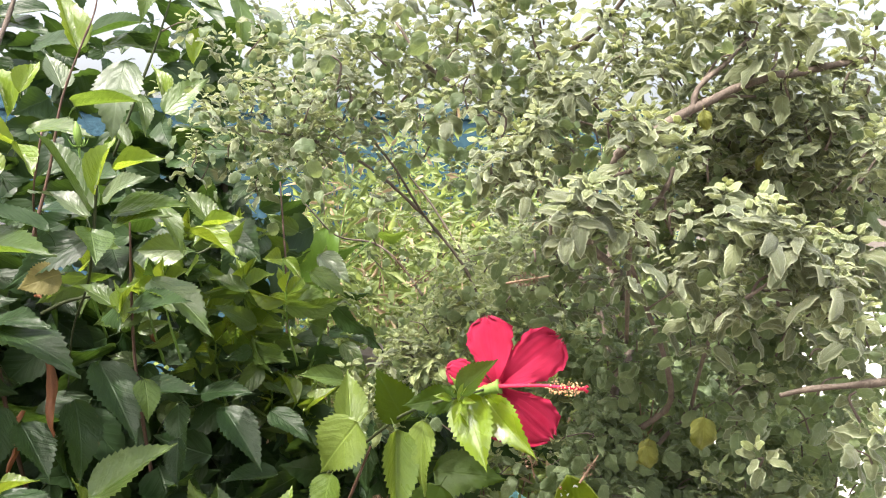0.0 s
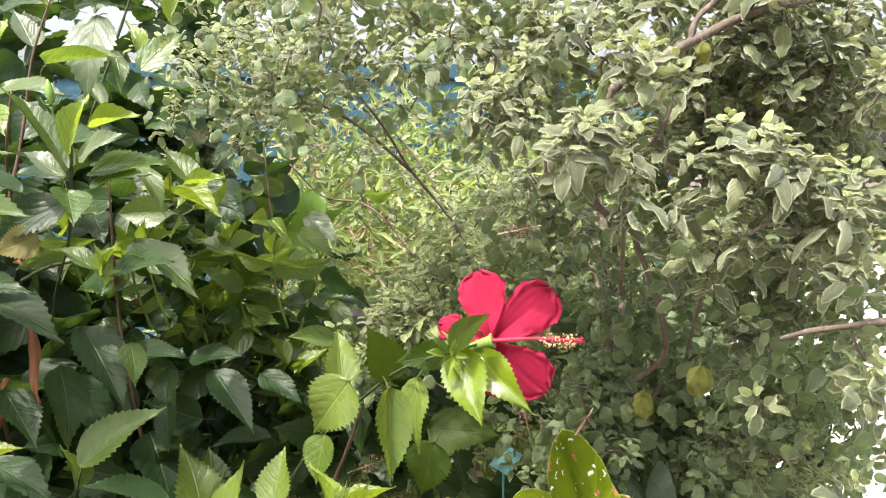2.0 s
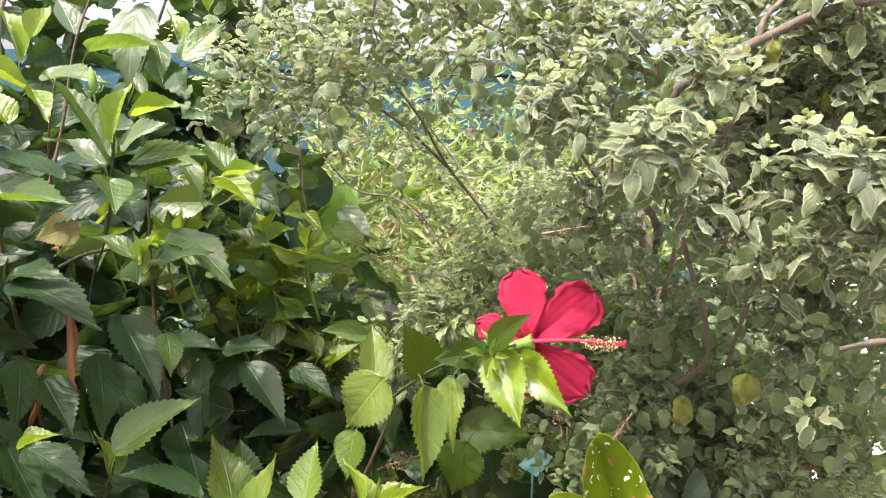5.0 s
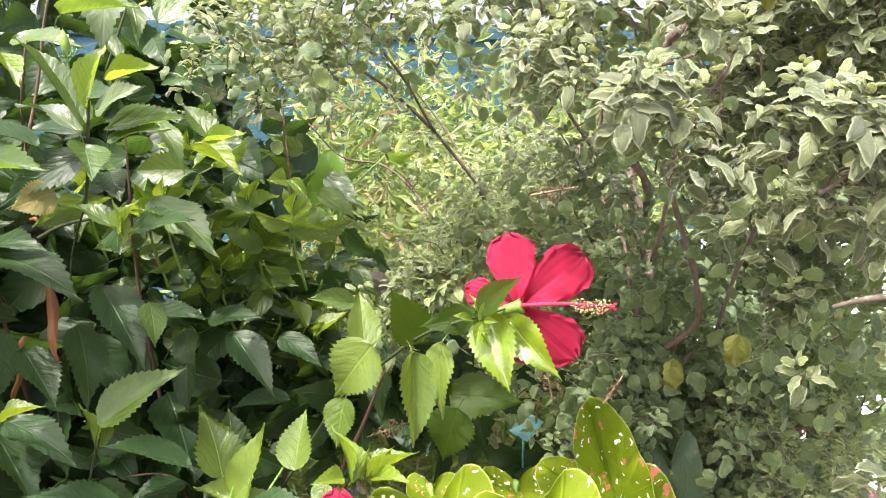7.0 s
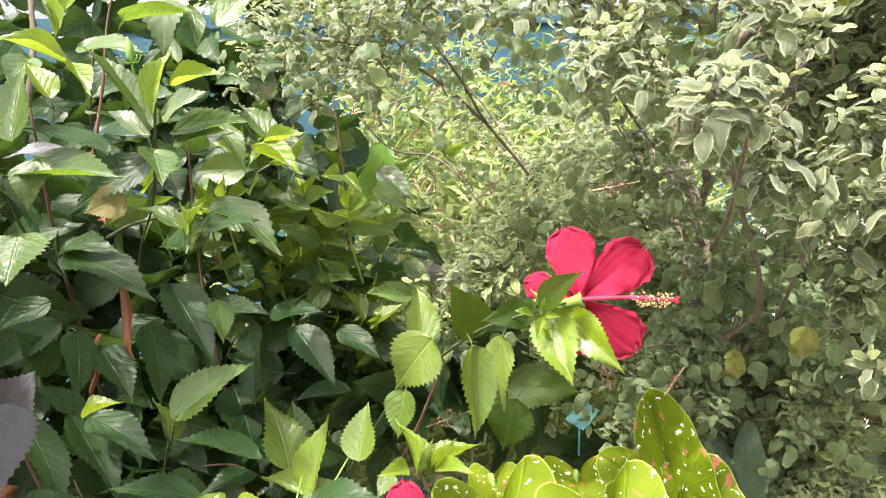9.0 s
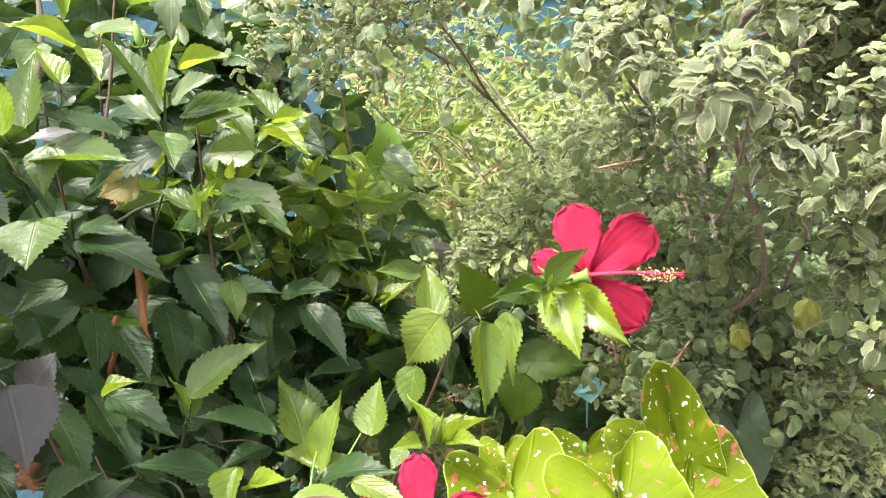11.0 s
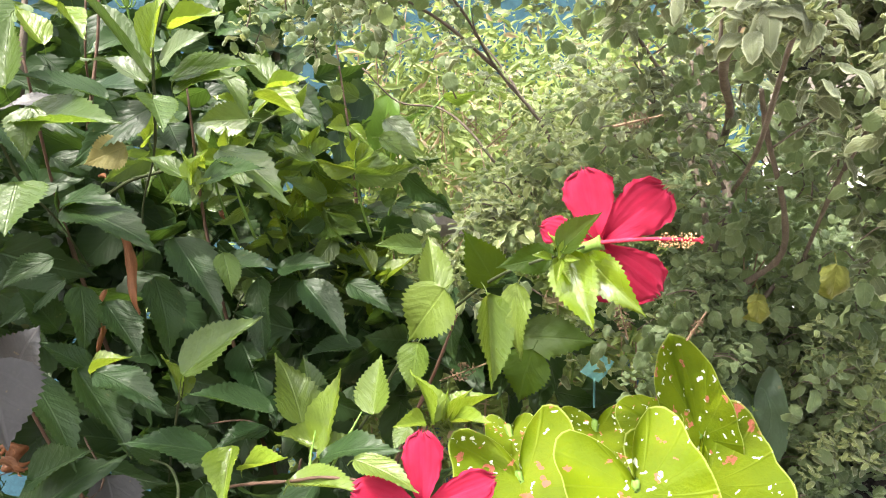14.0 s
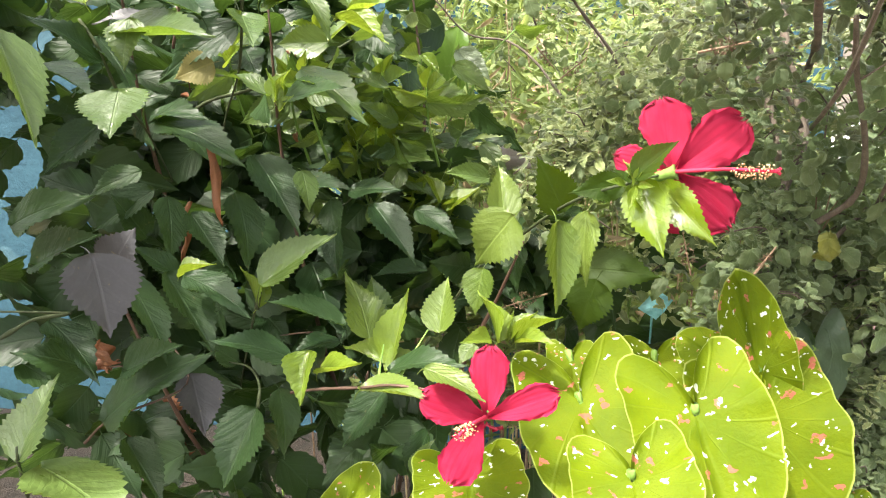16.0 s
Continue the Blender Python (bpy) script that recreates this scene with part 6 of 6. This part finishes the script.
YELLOW_MESH = as_mesh("basil_yellow_leaf", *BASIL_FORMS[1], BASIL_YELLOW)


def yellow_leaf(tip, size):
    top = Vector(tip) + Vector((rng.uniform(-0.3, 0.3), 0.1, 1)).normalized() * size
    part("leaf", YELLOW_MESH, basil, frame_for(top, tip, size * 0.72, rng.uniform(-25, 25)), "yellowing rounded leaf")


yellow_leaf((0.231, 0.740, 0.711), 0.026)
yellow_leaf((0.176, 0.455, 1.020), 0.011)
yellow_leaf((0.226, 0.500, 1.000), 0.010)
yellow_leaf((0.244, 0.630, 0.768), 0.030)
yellow_leaf((0.236, 0.760, 0.707), 0.03)


def seed_head(centre, size):
    """A dry flower spike: a stalk with whorls of small husks."""
    c = Vector(centre)
    lean = Vector((rng.uniform(-0.6, 0.6), rng.uniform(-0.3, 0.3), rng.uniform(-1, 1))).normalized()
    side = lean.cross(Vector((0.2, 1, 0.1))).normalized()
    up = side.cross(lean)
    v, f = swept([c - lean * size, c, c + lean * size], 0.0012, 0.0006, 5, 0.1, 3, 4)
    for i in range(54):
        an, t = rng.uniform(0, 6.28), rng.uniform(-1, 1)
        d = side * math.cos(an) + up * math.sin(an)
        root = c + lean * size * 0.5 * t + d * size * 0.26 * math.sqrt(1 - t * t) * rng.uniform(0.4, 1)
        tip = root + (d + lean * rng.uniform(-0.5, 0.5)) * size * rng.uniform(0.08, 0.17)
        w = lean.cross(d) * size * rng.uniform(0.05, 0.09)
        n = len(v)
        v += [root, tip + w, tip + d * size * 0.05, tip - w, tip - lean * size * 0.06]
        f += [(n, n + 1, n + 2), (n, n + 2, n + 3), (n, n + 3, n + 4), (n, n + 4, n + 1)]
    part("seed_head", as_mesh("seed_head", v, f, material=SEED, smooth=False), basil, label="dry brown seed head")


seed_head((0.165, 0.720, 0.719), 0.016)
seed_head((0.129, 0.920, 0.879), 0.011)
seed_head((-0.060, 0.900, 0.600), 0.031)
seed_head((0.092, 0.640, 0.910), 0.019)
seed_head((0.122, 0.860, 0.681), 0.025)
seed_head((-0.012, 0.950, 0.879), 0.021)
seed_head((-0.045, 1.000, 0.889), 0.019)
seed_head((0.386, 0.800, 0.653), 0.019)
seed_head((0.403, 0.800, 0.652), 0.019)

# ---- caladium ----
caladium = thing("caladium_plant", (0.13, 0.74, GROUND + 0.04), "caladium with lime green leaves spotted white and pink", "plant")


def caladium_form(seed):
    rng = random.Random(seed)
    keys = ((0, 1.0), (12, 0.95), (30, 0.80), (55, 0.62), (90, 0.53), (112, 0.56), (132, 0.68), (142, 0.71), (150, 0.66), (158, 0.50), (165, 0.34), (172, 0.2), (180, 0.08))

    def radius(deg):
        deg = abs(deg)
        for (a, p), (b, q) in zip(keys, keys[1:]):
            if a <= deg <= b:
                t = (deg - a) / (b - a)
                t = t * t * (3 - 2 * t) * 0.4 + t * 0.6
                return p + (q - p) * t
        return keys[-1][1]
    n, rings = 72, 9
    verts, uvs, faces = [(0, 0, 0.0)], [(0, 0.5)], []
    a, b = rng.uniform(0, 6), rng.uniform(0, 6)
    for i in range(1, rings + 1):
        q = (i / rings) ** 0.8 if i < rings else 1.0
        for k in range(n):
            deg = -180 + 360 * k / n
            r = radius(deg) * q
            t = radians(deg)
            x, y = math.sin(t) * r, math.cos(t) * r
            z = 0.10 * q * q - 0.16 * max(0, y) ** 2 - 0.10 * max(0, -y) + 0.035 * q * q * math.sin(4 * t + a) + 0.02 * q ** 3 * math.sin(9 * t + b) - 0.05 * math.exp(-(x / 0.05) ** 2) * (q > 0.1)
            verts.append((x / 1.06, y, z))
            uvs.append((q, k / n))
    for k in range(n):
        faces.append((0, 1 + k, 1 + (k + 1) % n))
    for i in range(rings - 1):
        for k in range(n):
            p = 1 + i * n
            faces.append((p + k, p + n + k, p + n + (k + 1) % n, p + (k + 1) % n))
    return verts, faces, uvs


CALADIUM_MESH = [as_mesh("caladium_leaf", *caladium_form(s), CALADIUM) for s in (1, 2, 3)]


SHADED_MESH = as_mesh("shaded_caladium_leaf", *caladium_form(4), CALADIUM_SHADED)


# The old flag picks the copy with shade painted into it.
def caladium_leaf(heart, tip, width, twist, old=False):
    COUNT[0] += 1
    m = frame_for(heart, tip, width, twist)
    part("leaf", SHADED_MESH if old else CALADIUM_MESH[COUNT[0] % 3], caladium, m, "dark green leaf with shade put into its colour" if old else "")
    h = Vector(heart)
    below = (m @ Vector((0, 0, -0.02)))
    foot = Vector((0.13 + 0.1 * (h.x - 0.13), 0.74 + 0.1 * (h.y - 0.74), GROUND + 0.04))
    branch(caladium, [foot, foot.lerp(below, 0.5) + Vector((0, 0.02, 0.06)), below + Vector((0, 0.012, -0.03)), h], 0.0055, 0.0025, PETIOLE, "stalk")


caladium_leaf((0.005, 0.690, 0.576), (0.032, 0.600, 0.508), 0.124, -14)
caladium_leaf((0.099, 0.630, 0.604), (0.131, 0.550, 0.528), 0.118, -14)
caladium_leaf((0.043, 0.575, 0.571), (0.058, 0.500, 0.533), 0.100, -10)
caladium_leaf((0.179, 0.710, 0.566), (0.212, 0.640, 0.479), 0.138, -16)
caladium_leaf((0.178, 0.735, 0.602), (0.151, 0.755, 0.699), 0.068, 8)
caladium_leaf((0.134, 0.740, 0.611), (0.100, 0.755, 0.626), 0.046, 18)
caladium_leaf((-0.099, 0.645, 0.510), (-0.084, 0.600, 0.471), 0.108, -24)
caladium_leaf((-0.222, 0.620, 0.465), (-0.196, 0.655, 0.515), 0.055, -15)
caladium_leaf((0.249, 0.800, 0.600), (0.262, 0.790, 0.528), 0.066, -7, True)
caladium_leaf((0.264, 0.700, 0.483), (0.259, 0.660, 0.469), 0.062, -5)
caladium_leaf((-0.004, 0.750, 0.592), (0.001, 0.710, 0.568), 0.053, -12)
caladium_leaf((0.082, 0.760, 0.593), (0.085, 0.720, 0.562), 0.073, -10)
caladium_leaf((-0.152, 0.660, 0.462), (-0.139, 0.690, 0.508), 0.034, 30)

# ---- pots ----
pot = thing("planter_pot", (0.40, 1.02, GROUND + 0.012), "tall round faded pink plastic planter pot", "pot")
pv, pf = lathe([(0.14, GROUND), (0.152, GROUND + 0.05), (0.185, 0.36), (0.19, 0.40), (0.205, 0.405), (0.207, 0.455), (0.203, 0.465), (0.192, 0.465), (0.187, 0.45), (0.183, 0.40)], 56)
part("pot_body", as_mesh("pot_body", [(x + 0.40, y + 1.02, z + 0.012) for x, y, z in pv], pf, material=PINK), pot)
sv, sf = lathe([(0.185, 0.40), (0.14, 0.43), (0.07, 0.44), (0.02, 0.438)], 30)
sv = [(x + 0.40, y + 1.02, z + 0.012 + 0.008 * noise.noise((x * 30, y * 30, 1))) for x, y, z in sv]
sf = sf[:-1] + [tuple(range(len(sv) - 30, len(sv)))]
part("soil", as_mesh("soil", sv, sf, material=SOIL), pot, label="dark potting soil")
teal = thing("plastic_sheet", (0.115, 1.000, GROUND + 0.05), "torn crumpled teal plastic sheet standing among the plants", "plastic sheet")
qv, qf = [], []


def sheet_grid(corner, along, down, cols, rows, crease):
    """A creased four-sided piece of film spanned by two edges."""
    k0 = len(qv)
    for j in range(rows + 1):
        for i in range(cols + 1):
            u_, w_ = i / cols, j / rows
            p = Vector(corner) + Vector(along) * u_ + Vector(down) * w_
            p.y += crease * (abs(u_ - 0.45) * 1.6 + noise.noise((u_ * 4, w_ * 3, 2)))
            p.z += 0.25 * crease * noise.noise((u_ * 6, w_ * 4, 7))
            qv.append(p)
    for j in range(rows):
        for i in range(cols):
            k = k0 + j * (cols + 1) + i
            qf.append((k, k + 1, k + cols + 2, k + cols + 1))


sheet_grid((0.090, 0.985, 0.565), (0.021, 0.004, 0.027), (0.024, -0.004, -0.014), 8, 8, 0.004)
sheet_grid((0.108, 0.986, 0.557), (0.0018, 0, 0), (0.012, 0.04, GROUND - 0.51), 2, 20, 0.003)
sheet = part("sheet", as_mesh("sheet", qv, qf, material=TEAL, smooth=False), teal)
thick = sheet.modifiers.new("thickness", "SOLIDIFY")
thick.thickness = 0.0008
